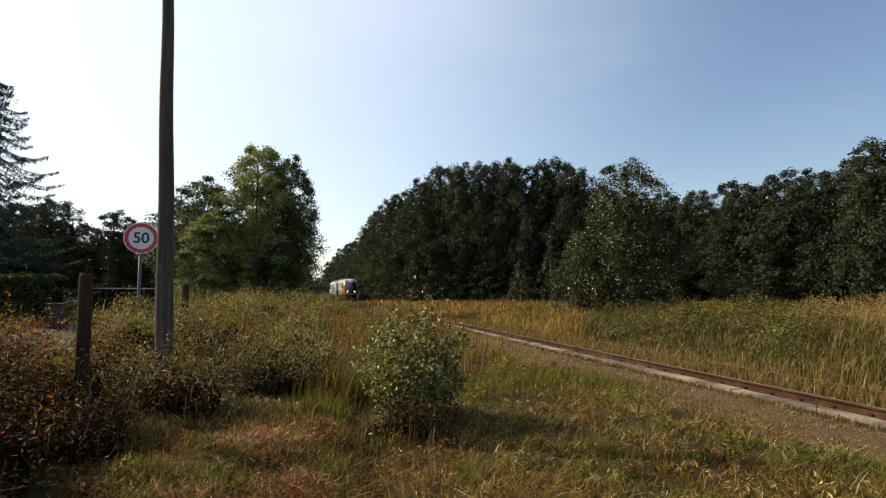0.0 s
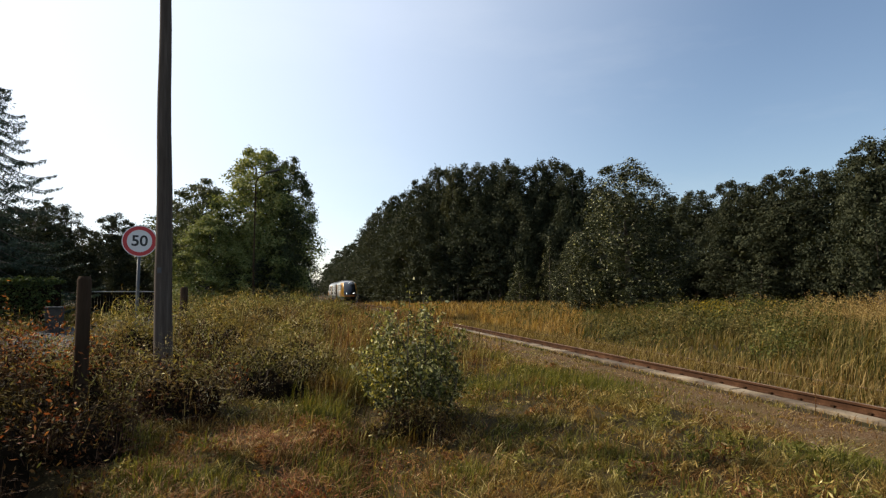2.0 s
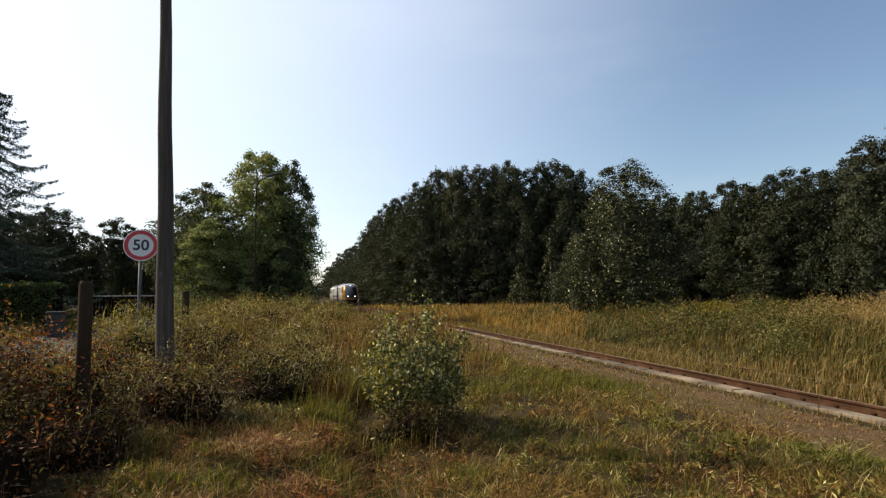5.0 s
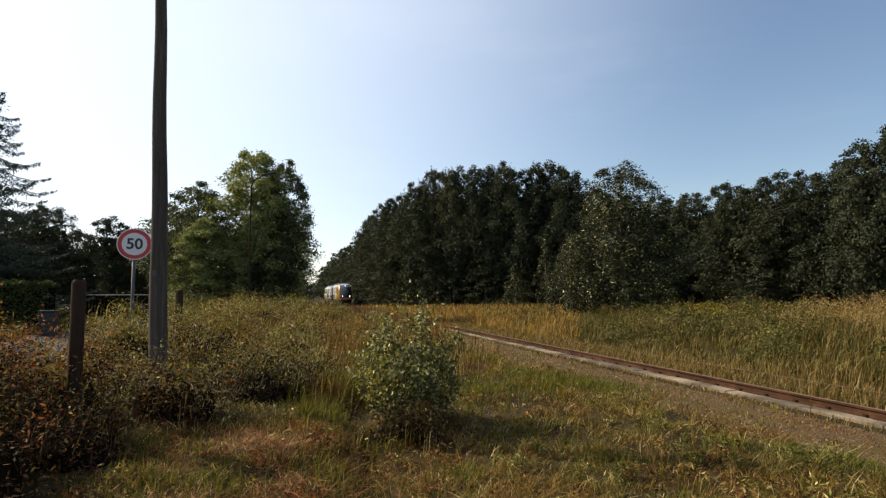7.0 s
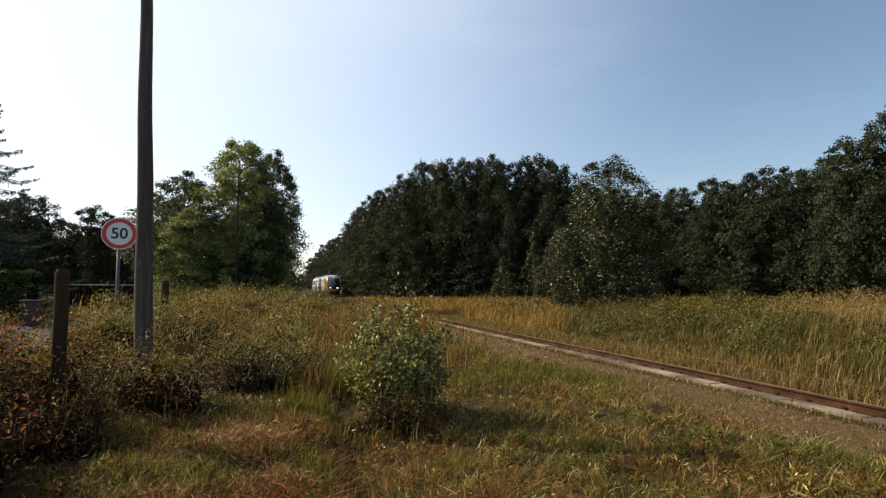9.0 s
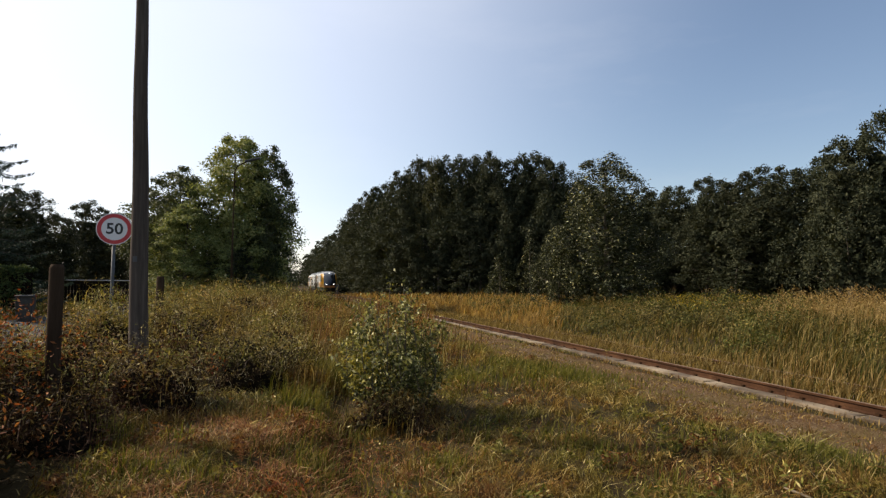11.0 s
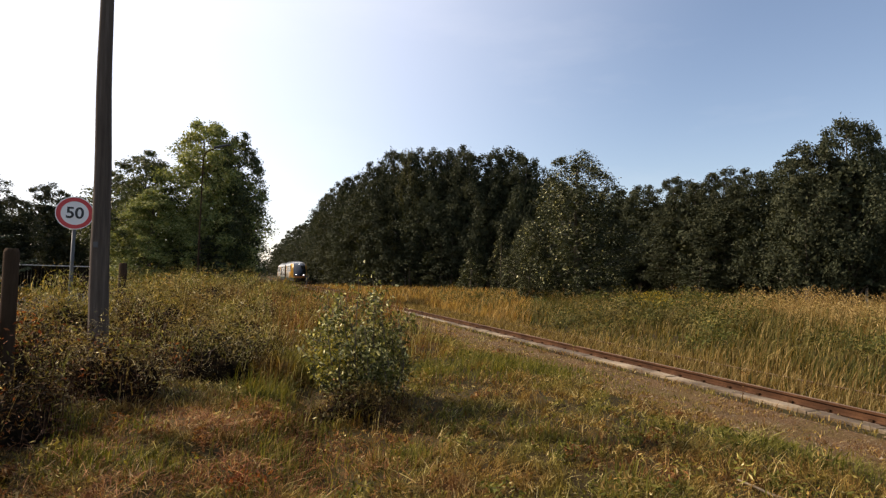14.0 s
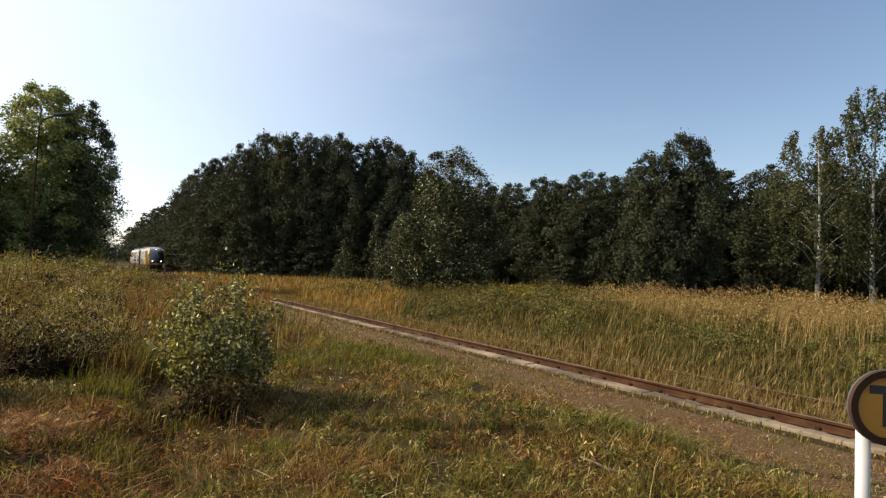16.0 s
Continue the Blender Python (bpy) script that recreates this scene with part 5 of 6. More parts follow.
def build_far_meadow():
    """Tall grass between the rails and the wood."""
    x, y = fan(150000, -22, 70, 6.0, 95)
    s, n = sn(x, y)
    k = (n > 0.16) & (np.abs(n - 1.5) > 0.1)
    x, y, n = x[k], y[k], n[k]
    r = np.hypot(x, y)
    hh = (0.20 + 0.14 * smooth(1.2, 1.8, n) + 0.16 * smooth(2.0, 6.0, n)) * rng.uniform(0.45, 1.3, len(x)) * (1 + 0.8 * bumps(x * 0.55, y * 0.55))
    near = ((n < 2.3 + 1.1 * bumps(x * 0.6, y * 0.6) + 5 * smooth(26, 44, y)) & (rng.random(len(x)) < 0.7)) | (rng.random(len(x)) < 0.14 + 0.3 * smooth(30, 60, y))
    p = np.stack([x, y, gz(x, y)], 1)
    w = 0.005 + 0.0012 * r
    stuff("straw_verge", blades(p[near], hh[near], w[near], 0.28, (0.1, -0.05), 0.6), STRAW, "tall straw-coloured grass beside the rail", "grass")
    far = ~near
    stuff("tall_meadow", blades(p[far], hh[far], w[far], 0.5, (0.12, -0.05), 1.0), MEADOW, "tall green and straw meadow grass", "grass")
    # bleached orange grass along the far stretch of the track
    x2, y2 = fan(26000, -16, 14, 24, 85)
    n2 = sn(x2, y2)[1]
    k2 = (n2 > 2.0) & (n2 < 17) & (rng.random(len(x2)) < 0.5 + 0.5 * bumps(x2 * 0.5, y2 * 0.3))
    x2, y2 = x2[k2], y2[k2]
    stuff("orange_grass", blades(np.stack([x2, y2, gz(x2, y2)], 1), rng.uniform(0.35, 0.75, len(x2)), 0.006 + 0.0011 * np.hypot(x2, y2), 0.25, (0.1, -0.05), 0.6), ORANGEGRASS, "dense bleached orange grass beside the track", "grass")
    # seed plumes on tall reed grass at the right
    pts = []
    for cx, cy, w, m in ((13.5, 11.5, 1.0, 160), (16, 12, 1.4, 300), (12.5, 14, 1.1, 70), (15.6, 20.5, 1.3, 420), (13.2, 19.5, 1.2, 60), (17, 19, 1.4, 330), (18, 15, 1.6, 420), (21, 17, 2.0, 420), (23, 21, 2.5, 400), (20, 24, 2.0, 200), (12, 21, 2.5, 50), (25, 14, 3, 450), (8, 27, 3, 50), (17, 27, 3.0, 120)):
        pts.append(np.stack([cx + rng.normal(0, w, m), cy + rng.normal(0, w, m)], 1))
    q = np.concatenate(pts)
    q = q[sn(q[:, 0], q[:, 1])[1] > 3.5]
    b = np.column_stack([q, gz(q[:, 0], q[:, 1])])
    hh = rng.uniform(0.75, 1.45, len(q)) * (1 + 0.25 * bumps(q[:, 0], q[:, 1]))
    stems = blades(b, hh, 0.009, 0.18, (0.14, -0.06), 0.9)
    tip = stems[0].reshape(-1, 5, 3)[:, 4]
    along = rng.random((len(tip), 7, 1))
    fl = (tip[:, None] + along * np.array([[[0.10, -0.03, -0.13]]]) + rng.normal(size=(len(tip), 7, 3)) * np.array([0.022, 0.022, 0.03])).reshape(-1, 3)
    stuff("reed_plumes", join(stems, leaves(fl, 0.075, aspect=0.3, droop=0.6)), PLUME, "golden feathery reed grass plumes", "grass")
    pts = []
    for cx, cy, w, m in ((13.6, 28.5, 0.7, 420), (17.5, 30.0, 0.6, 200), (11.0, 22.5, 0.4, 90)):
        gx, gy = cx + rng.normal(0, w, m), cy + rng.normal(0, w, m)
        pts.append(np.stack([gx, gy, gz(gx, gy) + rng.uniform(0.55, 1.05, m)], 1))
    stuff("goldenrod", leaves(np.concatenate(pts), 0.10, aspect=0.35), GOLDENROD, "yellow goldenrod flower heads in the meadow", "flowers")
    # mounds of leafy herbs and low shrubs
    pieces = []
    mr = random.Random(17)
    for i in range(230):
        a = math.radians(mr.uniform(6, 58))
        d = 11 * (50 / 11) ** mr.random()
        cx, cy = d * math.sin(a), d * math.cos(a)
        if sn(cx, cy)[1] < 3.9 or (a > math.radians(37) and mr.random() < 0.75) or (a < math.radians(18) and mr.random() < 0.6):
            continue
        w = mr.uniform(0.35, 1.15) * (0.7 + d / 50)
        h = mr.uniform(0.30, 0.75) + (0.45 if i % 9 == 0 else 0)
        size = 0.045 + 0.0027 * d
        n = int(min(760, w * (w + h * 2) * 3 / (size * size * 0.5)))
        p, o = mound_points(cx, cy, w, w * 0.8, h, n, 0.3)
        pieces.append(leaves(p, size, aspect=0.4, facing=o + np.array([[0, 0, 0.1]]), loose=0.32))
    # a few taller leafy stands
    for cx, cy, w, h in ((12.6, 22.6, 1.3, 0.95), (14.2, 24.0, 1.2, 0.85), (11.2, 20.5, 0.9, 0.7), (10.4, 25.0, 1.0, 0.75), (4.6, 36.0, 1.4, 0.95)):
        d = math.hypot(cx, cy)
        p, o = mound_points(cx, cy, w, w * 0.8, h, 900, 0.3)
        pieces.append(leaves(p, 0.045 + 0.0025 * d, aspect=0.35, facing=o + np.array([[0, 0, 0.1]]), loose=0.5))
    stuff("herb_mounds", join(*pieces), HERB, "dark green leafy herbs and goldenrod in the meadow", "meadow")


build_far_meadow()


def build_stones():
    n = 14000
    s = rng.uniform(-6, 40, n)
    nn = np.where(rng.random(n) < 0.55, rng.normal(-1.7, 0.75, n), rng.uniform(-0.4, 1.9, n))
    x, y = xy(s, nn)
    size = 0.010 + 0.03 * rng.random(n) ** 2.5
    base = np.array([[1, 0, 0], [-0.5, 0.87, 0], [-0.5, -0.87, 0], [0, 0, 0.8]])
    a = rng.uniform(0, math.tau, n)
    c, q = np.cos(a), np.sin(a)
    R = np.stack([np.stack([c, -q, 0 * c], 1), np.stack([q, c, 0 * c], 1), np.stack([0 * c, 0 * c, 1 + 0 * c], 1)], 1)
    v = np.einsum("nij,kj->nki", R, base) * (size[:, None, None] * rng.uniform(0.6, 1.4, (n, 4, 3)))
    v = v + np.stack([x, y, gz(x, y) + 0.012], 1)[:, None]
    b = (np.arange(n) * 4)[:, None]
    f = np.concatenate([b + np.array([t]) for t in ([0, 1, 3], [1, 2, 3], [2, 0, 3])], 0)
    stuff("loose_gravel", (v.reshape(-1, 3), f), STONE, "loose stones on the service path and ballast", "gravel")


build_stones()


# ---- kerb slabs and sleepers along the near rail ----
def build_kerb():
    r = root("concrete_edging", track_matrix(0, 0, 0), "pale weathered concrete edging slabs along the rail", "kerb", kind="structure")
    bm = bmesh.new()
    box(bm, -0.14, 0.14, -0.497, 0.497, -0.12, 0.0, 0.012)
    first = part("slab", bm, CONCRETE, r)
    me = first.data
    rr = random.Random(9)
    for i in range(120):
        o = first if i == 0 else new("slab", me)
        o.parent = r
        o.matrix_local = pose(-0.225 + rr.uniform(-0.010, 0.010), -8 + i * 1.0, -0.182 + rr.uniform(-0.015, 0.01), rr.uniform(-0.5, 0.5), rr.uniform(-2, 2), rr.uniform(-0.5, 0.5))


build_kerb()


def build_sleepers():
    r = root("sleepers", track_matrix(0, 0.77, 0), "old dark sleepers sunk in ballast under the rails", "sleepers", kind="structure")
    bm = bmesh.new()
    box(bm, -1.03, 1.03, -0.12, 0.12, -0.14, 0.0, 0.015)
    first = part("sleeper", bm, SLEEPER, r)
    for i in range(100):
        o = first if i == 0 else new("sleeper", first.data)
        o.parent = r
        o.location = (0.0, -4 + i * 0.62, HEAD_Z - 0.152)


build_sleepers()


# ---- the railcar: two joined cars, nose towards the camera ----
CAR_WHITE = plain("railcar_white", (0.72, 0.70, 0.66), 0.3, coat=0.4, grime=0.2, scale=1.2)
CAR_YELLOW = plain("railcar_yellow", (0.80, 0.36, 0.015), 0.28, coat=0.5, grime=0.15, scale=1.2)
CAR_GREEN = plain("railcar_green", (0.0, 0.12, 0.065), 0.35, coat=0.3)
CAR_GREY = plain("railcar_grey", (0.22, 0.22, 0.215), 0.45, grime=0.5)
CAR_ROOF = plain("railcar_roof", (0.30, 0.31, 0.32), 0.4, grime=0.5, scale=0.8)
CAR_BLACK = plain("railcar_black", (0.012, 0.012, 0.013), 0.35)
CAR_LIP = plain("railcar_lip", (0.42, 0.15, 0.03), 0.4)
GLASS = plain("tinted_glass", (0.012, 0.014, 0.016), 0.06, spec=0.7, grime=0.1)
UNDER = surface("bogie_iron", [(0.3, (0.02, 0.018, 0.016)), (0.7, (0.07, 0.06, 0.05))], 4, 0.7, 0.3)
LAMP = Mat("headlight")
LAMP.bsdf.inputs["Emission Color"].default_value = (1.0, 0.95, 0.85, 1)
LAMP.bsdf.inputs["Emission Strength"].default_value = 3.5
LAMP = LAMP.m

LEVELS = [(1.22, 0.45), (1.36, 0.80), (1.40, 0.97), (1.415, 1.30), (1.415, 2.04), (1.36, 3.14), (1.28, 3.40), (1.10, 3.60), (0.78, 3.72), (0.40, 3.79), (0.0, 3.80)]
NOSE_Y = [0.28, 0.05, 0.0, 0.0, 0.25, 1.35, 1.95, 2.7, 3.3, 3.8, 4.0]
STATIONS = [0, 0.15, 0.4, 0.8, 1.25, 1.75, 2.35, 2.55, 3.2, 3.75, 4.35, 4.85, 6.15, 6.45, 7.8, 8.1, 9.3, 9.65, 10.8, 11.25, 12.7, 13.0, 14.65, 14.78, 16.4, 16.53, 18.15, 18.28, 20.0, 20.55]
SPLIT = 4.35


def car_point(station, level):
    x, z = LEVELS[level]
    y0 = NOSE_Y[level]
    y = y0 + station * (SPLIT - y0) / SPLIT if station < SPLIT else station
    k = 1 - 0.26 * max(0.0, 1 - station / 1.75) ** 2.2
    return x * k, y, z


def car_region(y0, y1, level):
    """Which part a panel of the side belongs to."""
    y, z = (y0 + y1) / 2, level
    if z >= 6:
        return "roof"
    if z == 0:
        return None if 3.75 <= y0 < 6.3 or 11.25 <= y0 < 12.7 else "skirt"
    if 11.25 <= y0 < 12.7 and z <= 4:
        return None
    if z == 1:
        return "green_band"
    if z == 4 and y1 <= SPLIT:
        return "window" if (1.2 < y0 < 2.4 or 2.5 < y0 < 3.7) and y0 != 2.35 else ("cab_shell" if y0 < 1.2 else "pillar")
    if z == 4 and y0 >= 4.85 and y1 <= 10.8:
        return "window" if y1 - y0 > 0.5 else "pillar"
    if z == 4 and y0 < 4.85:
        return "pillar"
    if z in (3, 4) and 13.0 <= y0 and y1 <= 20.0:
        return "window" if y1 - y0 > 0.5 else "black_pillar"
    return "cab_shell" if y1 <= SPLIT else "body_wall"


def build_car(parent, place_m, first):
    flip = place_m.determinant() < 0
    meshes = {}
    panes = []

    def sheet(key):
        return meshes.setdefault(key, bmesh.new())

    def quad(bm, pts):
        pts = [place_m @ Vector(p) for p in pts]
        vs = [bm.verts.new(p) for p in pts]
        return bm.faces.new(vs)

    for side in (-1, 1):
        for i in range(len(STATIONS) - 1):
            for l in range(len(LEVELS) - 1):
                reg = car_region(STATIONS[i], STATIONS[i + 1], l)
                if not reg:
                    continue
                p = [car_point(STATIONS[i], l), car_point(STATIONS[i + 1], l), car_point(STATIONS[i + 1], l + 1), car_point(STATIONS[i], l + 1)]
                p = [(side * a, b, c) for a, b, c in p]
                if reg in ("window", "pillar", "black_pillar"):
                    panes.append((side, reg, p))
                else:
                    quad(sheet((reg, side, STATIONS[i] < 5) if reg == "skirt" else reg), p)
    # the front: columns across, bulging forwards
    cols = [-1, -0.75, -0.5, -0.25, 0, 0.25, 0.5, 0.75, 1]
    for l in range(len(LEVELS) - 2):
        reg = "bumper" if l <= 1 else ("front_lip" if l == 2 else ("windscreen" if l < 7 else "roof"))
        for a, b in zip(cols, cols[1:]):
            pts = []
            for c, lev in ((a, l), (b, l), (b, l + 1), (a, l + 1)):
                x, y, z = car_point(0, lev)
                bulge = 0.42 if lev >= 2 else 0.30
                pts.append((x * c, y - bulge * (1 - c * c) * (1 - 0.6 * max(0, lev - 6) / 4), z))
            quad(sheet(reg), pts)
    # end wall at the gangway
    for l in range(len(LEVELS) - 1):
        a, b = car_point(20.55, l), car_point(20.55, l + 1)
        quad(sheet("end_wall"), [(-a[0], a[1], a[2]), (a[0], a[1], a[2]), (b[0], b[1], b[2]), (-b[0], b[1], b[2])])
    # floor
    a, b = car_point(1.75, 0), car_point(20.55, 0)
    quad(sheet("underfloor"), [(-a[0], a[1], 0.46), (a[0], a[1], 0.46), (b[0], b[1], 0.46), (-b[0], b[1], 0.46)])
    mats = {"roof": CAR_ROOF, "skirt": CAR_GREY, "green_band": CAR_GREEN, "cab_shell": CAR_YELLOW, "body_wall": CAR_WHITE, 
            "bumper": CAR_BLACK, "front_lip": CAR_LIP, "windscreen": GLASS, "end_wall": CAR_GREY, "underfloor": UNDER}
    labels = {"cab_shell": "glossy yellow driver's cab", "body_wall": "white painted side wall", "green_band": "dark green band", "windscreen": "dark curved windscreen", "roof": "grey rounded roof"}
    car = root("car", Matrix(), "", "")
    for k in ("label", "category"):
        if k in car:
            del car[k]
    car.parent = parent
    for key, bm in meshes.items():
        k = key[0] if isinstance(key, tuple) else key
        bmesh.ops.remove_doubles(bm, verts=bm.verts, dist=0.0005)
        bmesh.ops.recalc_face_normals(bm, faces=bm.faces)
        for f in bm.faces:
            f.smooth = k in ("roof", "cab_shell", "windscreen", "bumper", "skirt", "green_band", "body_wall")
        part(k, bm, mats[k], car, labels.get(k, ""))
    for side, reg, p in panes:
        bm = bmesh.new()
        c = sum((Vector(q) for q in p), Vector()) / 4
        outer = [Vector(q) for q in p]
        inner = [c + (q - c) * 0.95 - Vector((side * (0.012 if reg == "window" else -0.003), 0, 0)) for q in outer]
        for k in range(4):
            quad(bm, [outer[k], outer[(k + 1) % 4], inner[(k + 1) % 4], inner[k]])
        quad(bm, inner)
        bmesh.ops.recalc_face_normals(bm, faces=bm.faces)
        part("window_pane" if reg == "window" else "pillar", bm, {"window": GLASS, "pillar": CAR_GREY, "black_pillar": CAR_BLACK}[reg], car)

    def block(x0, x1, y0, y1, z0, z1, bev, name, mat, label="", par=None):
        bm = bmesh.new()
        box(bm, x0, x1, y0, y1, z0, z1, bev)
        bmesh.ops.transform(bm, matrix=place_m, verts=bm.verts)
        if flip:
            bmesh.ops.reverse_faces(bm, faces=bm.faces)
        return part(name, bm, mat, par or car, label)

    for side in (-1, 1):
        for y0, y1 in ((11.27, 11.965), (11.985, 12.68)):
            x0, x1 = sorted((side * 1.34, side * 1.425))
            leaf = block(x0, x1, y0, y1, 0.42, 3.12, 0.015, "door_leaf", CAR_YELLOW, "yellow sliding door leaf")
            x0, x1 = sorted((side * 1.42, side * 1.432))
            block(x0, x1, y0 + 0.16, y1 - 0.16, 1.25, 2.98, 0.004, "door_window", GLASS, "", leaf)
        # yellow speed lines and the plain coloured badge on the white wall
        for k, (y0, y1, z) in enumerate(((4.38, 6.0, 1.93), (4.38, 5.7, 1.80), (4.38, 5.9, 1.66), (4.38, 6.2, 1.50), (4.38, 6.9, 1.34), (4.38, 7.3, 1.17))):
            x0, x1 = sorted((side * 1.40, side * 1.4185))
            block(x0, x1, y0, y1, z - 0.028, z + 0.028, 0.0, "stripe", CAR_YELLOW, "yellow speed line")
        for y0, y1, z0, z1, mt in ((8.5, 9.3, 1.50, 1.78, CAR_BLACK), (8.2, 8.45, 1.58, 1.64, CAR_YELLOW), (9.35, 9.8, 1.58, 1.64, CAR_YELLOW), (9.35, 9.7, 1.69, 1.74, CAR_GREEN)):
            x0, x1 = sorted((side * 1.40, side * 1.4185))
            block(x0, x1, y0, y1, z0, z1, 0.0, "badge", mt)
        # wheelchair pictogram: ring, head and seat in white
        bm = bmesh.new()
        disc(bm, 0.30, 0.36, -0.004, 0.004, 28)
        bmesh.ops.transform(bm, matrix=place_m @ Matrix.Translation((side * 1.424, 13.6, 1.10)) @ Matrix.Rotation(math.pi / 2, 4, "Z"), verts=bm.verts)
        part("pictogram_wheel", bm, CAR_WHITE, car)
        x0, x1 = sorted((side * 1.412, side * 1.424))
        for y0, y1, z0, z1 in ((13.56, 13.72, 2.2, 2.38), (13.58, 13.70, 1.30, 2.15), (13.30, 13.62, 1.30, 1.40), (13.28, 13.38, 0.85, 1.34)):
            block(x0, x1, y0, y1, z0, z1, 0.003, "pictogram_bar", CAR_WHITE)
    for y0, y1 in ((5.2, 8.0), (10.0, 12.2), (15.0, 17.2)):
        block(-0.95, 0.95, y0, y1, 3.70, 3.90, 0.05, "roof_unit", CAR_ROOF, "flat grey roof equipment cover")
    # front: lamps, wiper, coupler, rail guard
    for sx in (-0.62, 0.62):
        for dx in (0, 0.16):
            bm = bmesh.new()
            disc(bm, 0, 0.065, -0.02, 0.0, 20)
            q = sx + (dx if sx < 0 else -dx)
            yy = -0.42 * (1 - (q / 1.047) ** 2) + 0.06
            bmesh.ops.transform(bm, matrix=place_m @ Matrix.Translation((q, yy, 1.55)), verts=bm.verts)
            part("headlight", bm, LAMP if (dx == 0 and first) else CAR_GREY, car, "round lit headlamp" if dx == 0 and first else "round lamp")
    bm = bmesh.new()
    disc(bm, 0, 0.06, -0.02, 0.0, 16)
    bmesh.ops.transform(bm, matrix=place_m @ Matrix.Translation((0, 1.55, 3.40)), verts=bm.verts)
    part("top_lamp", bm, LAMP if first else CAR_GREY, car, "small lamp above the windscreen")
    block(-0.45, 0.45, -0.14, -0.10, 1.80, 1.90, 0.01, "destination_display", CAR_BLACK)
    block(-0.16, 0.16, -0.75, -0.2, 0.62, 0.98, 0.05, "coupler", UNDER, "black automatic coupler")
    block(-1.0, 1.0, 0.05, 0.18, 0.16, 0.46, 0.03, "rail_guard", UNDER)
    # bogies
    for yc in (5.1,):
        for sx in (-1, 1):
            block(*sorted((sx * 0.98, sx * 1.12)), yc - 1.45, yc + 1.45, 0.42, 0.62, 0.04, "bogie_frame", UNDER)
            for yy in (yc - 0.95, yc + 0.95):
                bm = bmesh.new()
                lathe(bm, [(0.36, -0.065), (0.385, -0.06), (0.385, 0.03), (0.41, 0.045), (0.41, 0.065), (0.30, 0.065)], 28)
                bmesh.ops.transform(bm, matrix=place_m @ Matrix.Translation((sx * 0.75, yy, 0.387)) @ Matrix.Rotation(-sx * math.pi / 2, 4, "Y"), verts=bm.verts)
                bmesh.ops.recalc_face_normals(bm, faces=bm.faces)
                part("wheel", bm, UNDER, car, "steel wheel")
    for yy, l in ((8.8, 3.2), (15.5, 3.6)):
        block(-1.15, 1.15, yy - l / 2, yy + l / 2, 0.25, 0.46, 0.05, "underfloor_unit", UNDER)
    return car


def build_railcar():
    m = track_matrix(101.0, 0.77, HEAD_Z)
    r = root("railcar", m, "white, yellow and green two-part diesel railcar on the track, headlamps lit", "train")
    a = build_car(r, Matrix(), True)
    b = build_car(r, Matrix.Translation((0, 41.7, 0)) @ Matrix.Diagonal((1, -1, 1, 1)), False)
    bm = bmesh.new()
    for i in range(9):
        y = 20.53 + i * 0.08
        w = 1.18 if i % 2 else 1.26
        box(bm, -w, w, y, y + 0.04, 0.6, 3.55)
    part("gangway_bellows", bm, CAR_BLACK, r, "black folded gangway bellows")
    mid = part("middle_bogie", box(bmesh.new(), -1.1, 1.1, 19.4, 22.3, 0.35, 0.6, 0.05), UNDER, r)
    for sx in (-1, 1):
        for yy in (19.9, 21.8):
            bm = bmesh.new()
            lathe(bm, [(0.36, -0.065), (0.385, -0.06), (0.385, 0.03), (0.41, 0.045), (0.41, 0.065), (0.30, 0.065)], 28)
            bmesh.ops.transform(bm, matrix=Matrix.Translation((sx * 0.75, yy, 0.387)) @ Matrix.Rotation(-sx * math.pi / 2, 4, "Y"), verts=bm.verts)
            bmesh.ops.recalc_face_normals(bm, faces=bm.faces)
            part("wheel", bm, UNDER, mid, "steel wheel")


build_railcar()


# ---- small things by the track and the road ----
def build_marker(s, n, top, radius):
    x, y = xy(s, n)
    z = g(x, y)
    r = root("track_marker", pose(x, y, z, 0, 0, 8), "small round dark board on a thin post by the track", "railway sign")
    bm = bmesh.new()
    tube(bm, [(0, 0.03, -0.2), (0, 0.03, top - z)], [0.03, 0.03], 8)
    part("post", bm, GALV, r)
    o = part("board", disc(bmesh.new(), 0, radius, -0.01, 0.01, 28), SIGNBLACK, r, "dark round board")
    o.matrix_local = pose(0, 0, top - z - radius * 0.6)


build_marker(64.5, -1.9, 1.42, 0.23)


def build_track_post():
    x, y = xy(73, -3.6)
    r = root("marker_post", pose(x, y, g(x, y)), "thin dark post standing beside the track", "post")
    bm = bmesh.new()
    tube(bm, [(0, 0, -0.2), (0.02, 0, 1.3), (0, 0, 2.7)], [0.09, 0.085, 0.075], 10)
    part("shaft", bm, POST, r)


build_track_post()


def build_street_lamp():
    x, y = -11.2, 33.0
    r = root("street_lamp", pose(x, y, g(x, y)), "tall grey street lamp with a long bent arm", "street lamp")
    bm = bmesh.new()
    tube(bm, [(0, 0, -0.2), (0, 0, 4), (0, 0, 8.0), (0.15, 0, 8.35), (0.7, 0, 8.62)], [0.055, 0.045, 0.035, 0.03, 0.03], 10)
    part("pole", bm, POST, r)
    bm = bmesh.new()
    box(bm, 0.6, 1.5, -0.12, 0.12, 8.58, 8.68, 0.03)
    o = part("lamp_head", bm, GALV, r, "flat pale lamp head")
    o.matrix_local = Matrix.Translation((0.6, 0, 8.6)) @ pose(0, 0, 0, 0, -14, 0) @ Matrix.Translation((-0.6, 0, -8.6))


build_street_lamp()


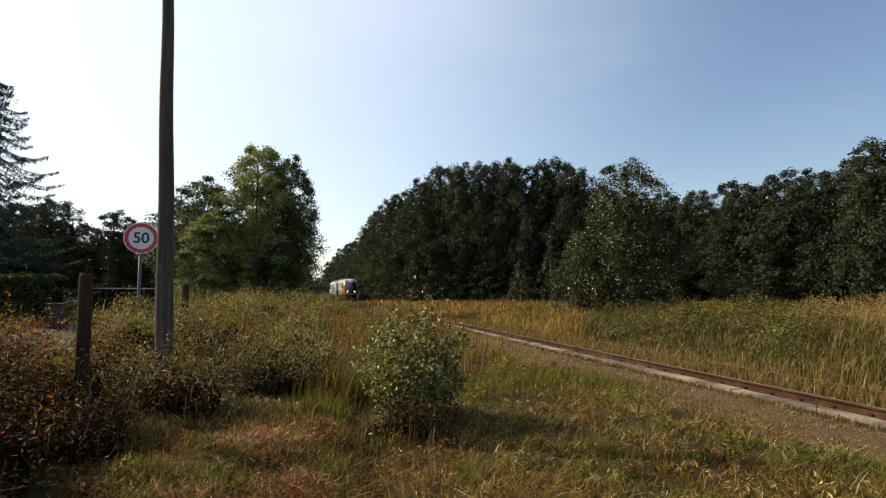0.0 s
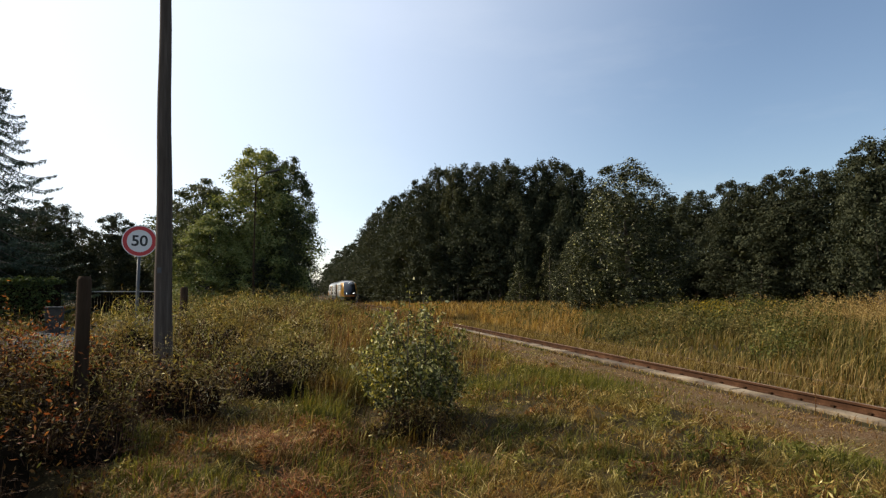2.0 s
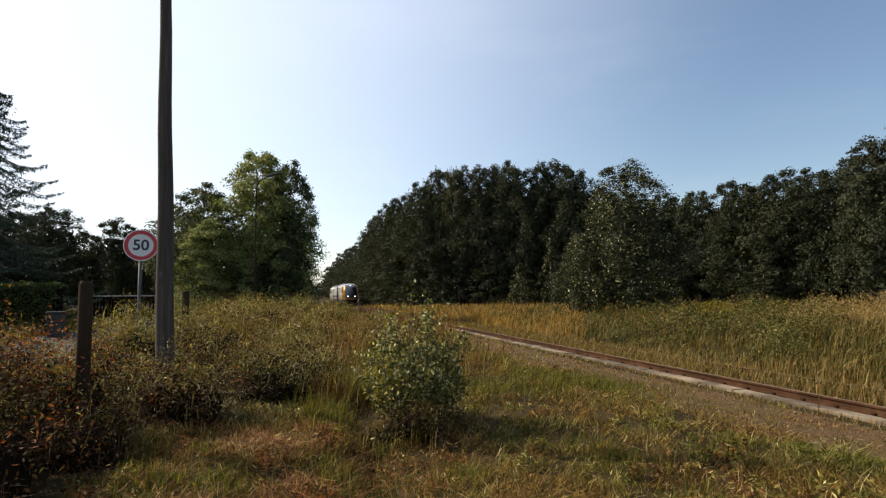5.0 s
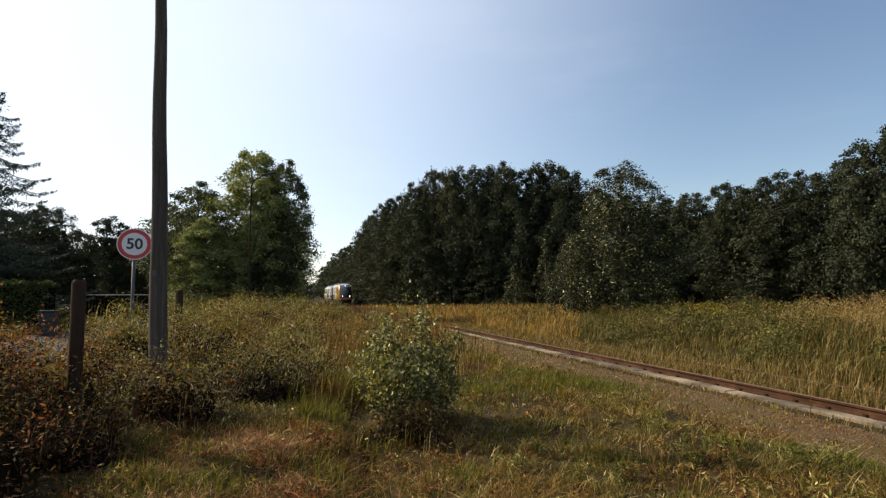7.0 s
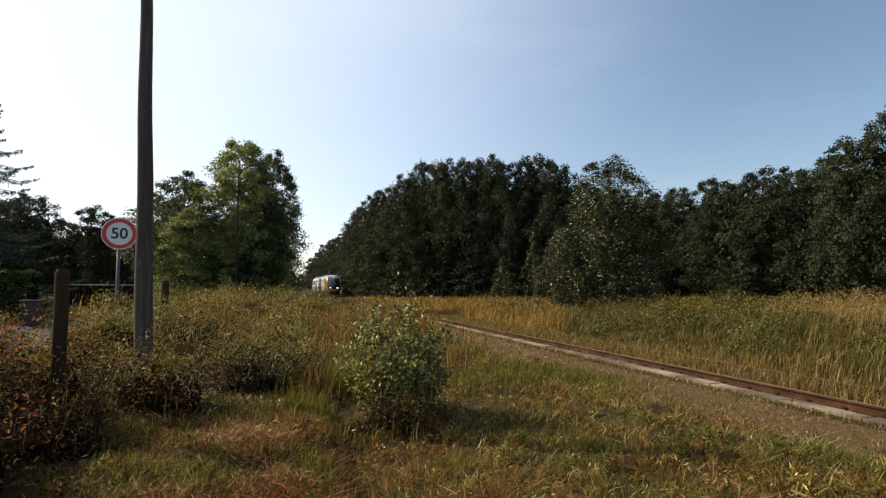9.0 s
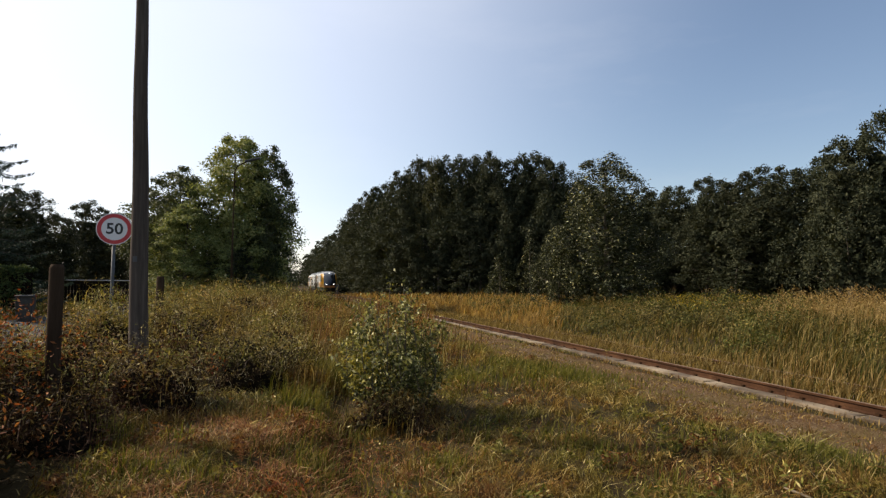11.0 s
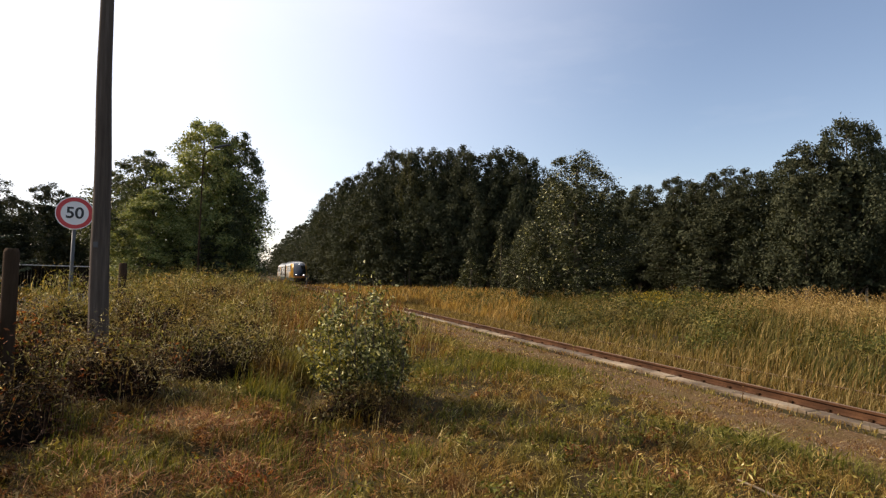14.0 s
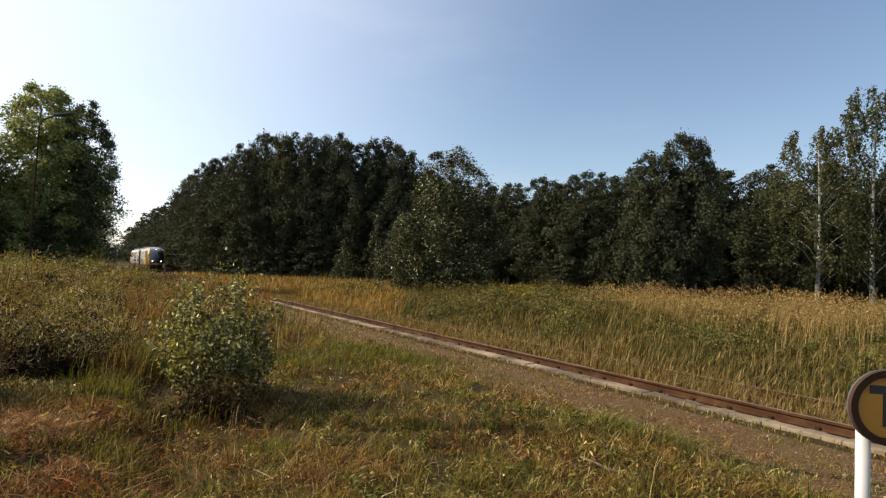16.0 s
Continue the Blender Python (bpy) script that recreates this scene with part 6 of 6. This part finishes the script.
def build_fence(x0, y0, x1, y1, top):
    """Low dark board fence with a pale cap rail."""
    d = Vector((x1 - x0, y1 - y0, 0))
    ln = d.length
    z = g((x0 + x1) / 2, (y0 + y1) / 2)
    r = root("board_fence", Matrix.Translation((x0, y0, z)) @ Matrix.Rotation(math.atan2(d.y, d.x), 4, "Z"), "low dark board fence with a pale cap rail", "fence")
    bm = bmesh.new()
    box(bm, -0.1, ln + 0.1, -0.07, 0.07, top - z - 0.05, top - z, 0.01)
    part("cap_rail", bm, WHITEPAINT, r, "pale painted cap rail")
    n = int(ln / 0.16)
    bm = bmesh.new()
    box(bm, 0, 0.14, -0.012, 0.012, 0.05, top - z - 0.09, 0.003)
    first = part("board", bm, SHADE_AND_BOARDS, r)
    for i in range(n):
        o = first if i == 0 else new("board", first.data)
        o.parent = r
        o.location = (i * 0.16, random.uniform(-0.006, 0.006), 0)
    for i in range(int(ln / 2) + 1):
        bm = bmesh.new()
        box(bm, i * 2 - 0.05, i * 2 + 0.05, 0.02, 0.12, -0.2, top - z - 0.08, 0.006)
        part("fence_post", bm, POST, r)


build_fence(-21.5, 34.0, -17.6, 35.2, 1.78)


def build_bin(x, y):
    r = root("rubbish_bin", pose(x, y, g(x, y), 0, 0, 25), "grey wheeled rubbish bin beside the hedge", "bin")
    bm = bmesh.new()
    box(bm, -0.29, 0.29, -0.35, 0.35, 0.06, 1.0, 0.03)
    for v in bm.verts:
        k = 0.82 + 0.18 * v.co.z
        v.co.x *= k
        v.co.y *= k
    part("body", bm, UNDER, r)
    bm = bmesh.new()
    box(bm, -0.31, 0.31, -0.37, 0.38, 1.0, 1.08, 0.03)
    part("lid", bm, UNDER, r, "flat grey lid")
    for sx in (-0.25, 0.25):
        bm = bmesh.new()
        lathe(bm, [(0.09, -0.025), (0.1, -0.02), (0.1, 0.02), (0.09, 0.025)], 16)
        bmesh.ops.transform(bm, matrix=Matrix.Translation((sx, 0.3, 0.1)) @ Matrix.Rotation(math.pi / 2, 4, "Y"), verts=bm.verts)
        part("wheel", bm, CAR_BLACK, r)


build_bin(-15.5, 22.4)


def build_fallen_branch():
    r = root("fallen_branch", pose(0, 0, 0), "pale barkless branch lying in the dry grass", "branch")
    bm = bmesh.new()
    path = []
    for i in range(6):
        t = i / 5
        x, y = 2.86 + 0.26 * t + 0.015 * math.sin(t * 9), 4.40 - 0.66 * t
        path.append((x, y, g(x, y) + 0.055 + 0.01 * math.sin(t * 5)))
    tube(bm, path, [0.008, 0.011, 0.012, 0.011, 0.009, 0.006], 8)
    part("stick", bm, DEADWOOD, r)


build_fallen_branch()


def build_stalk(s, n, h):
    x, y = xy(s, n)
    r = root("dry_weed_plant", pose(x, y, g(x, y)), "single dry weed with a flat seed head beside the edging", "weed")
    bm = bmesh.new()
    tube(bm, [(0, 0, -0.03), (0.02, 0, h * 0.5), (0.03, 0.01, h)], [0.006, 0.005, 0.003], 6)
    part("stalk", bm, DRYGRASS, r)
    p = np.array([0.03, 0.01, h]) + rng.normal(size=(60, 3)) * np.array([0.05, 0.05, 0.012])
    q = np.array([0.01, 0, h * 0.5]) + rng.normal(size=(30, 3)) * np.array([0.04, 0.04, 0.12])
    v, f = leaves(np.concatenate([p, q]), 0.03, aspect=0.4)
    tagged(raw("seed_head", v, f, DRYGRASS, r), kind="stuff")


build_stalk(9.35, -0.72, 0.5)
build_stalk(14.4, -0.7, 0.34)


def build_rut_litter():
    """Withered stems lying along an old rut between the bush and the camera."""
    n = 2600
    t = rng.random(n)
    y = 8.3 - 5.2 * t
    x = -1.28 + 1.22 * t + 0.08 * np.sin(t * 9) - 0.14 + rng.normal(0, 0.07, n)
    b = np.stack([x, y, gz(x, y) + rng.uniform(0.0, 0.05, n)], 1)
    stuff("rut_litter", blades(b, rng.uniform(0.03, 0.09, n), 0.008, 2.0, (0.0, 0.0), 0.4), REDLEAF_DULL, "withered reddish stems lying along an old rut", "litter")


build_rut_litter()
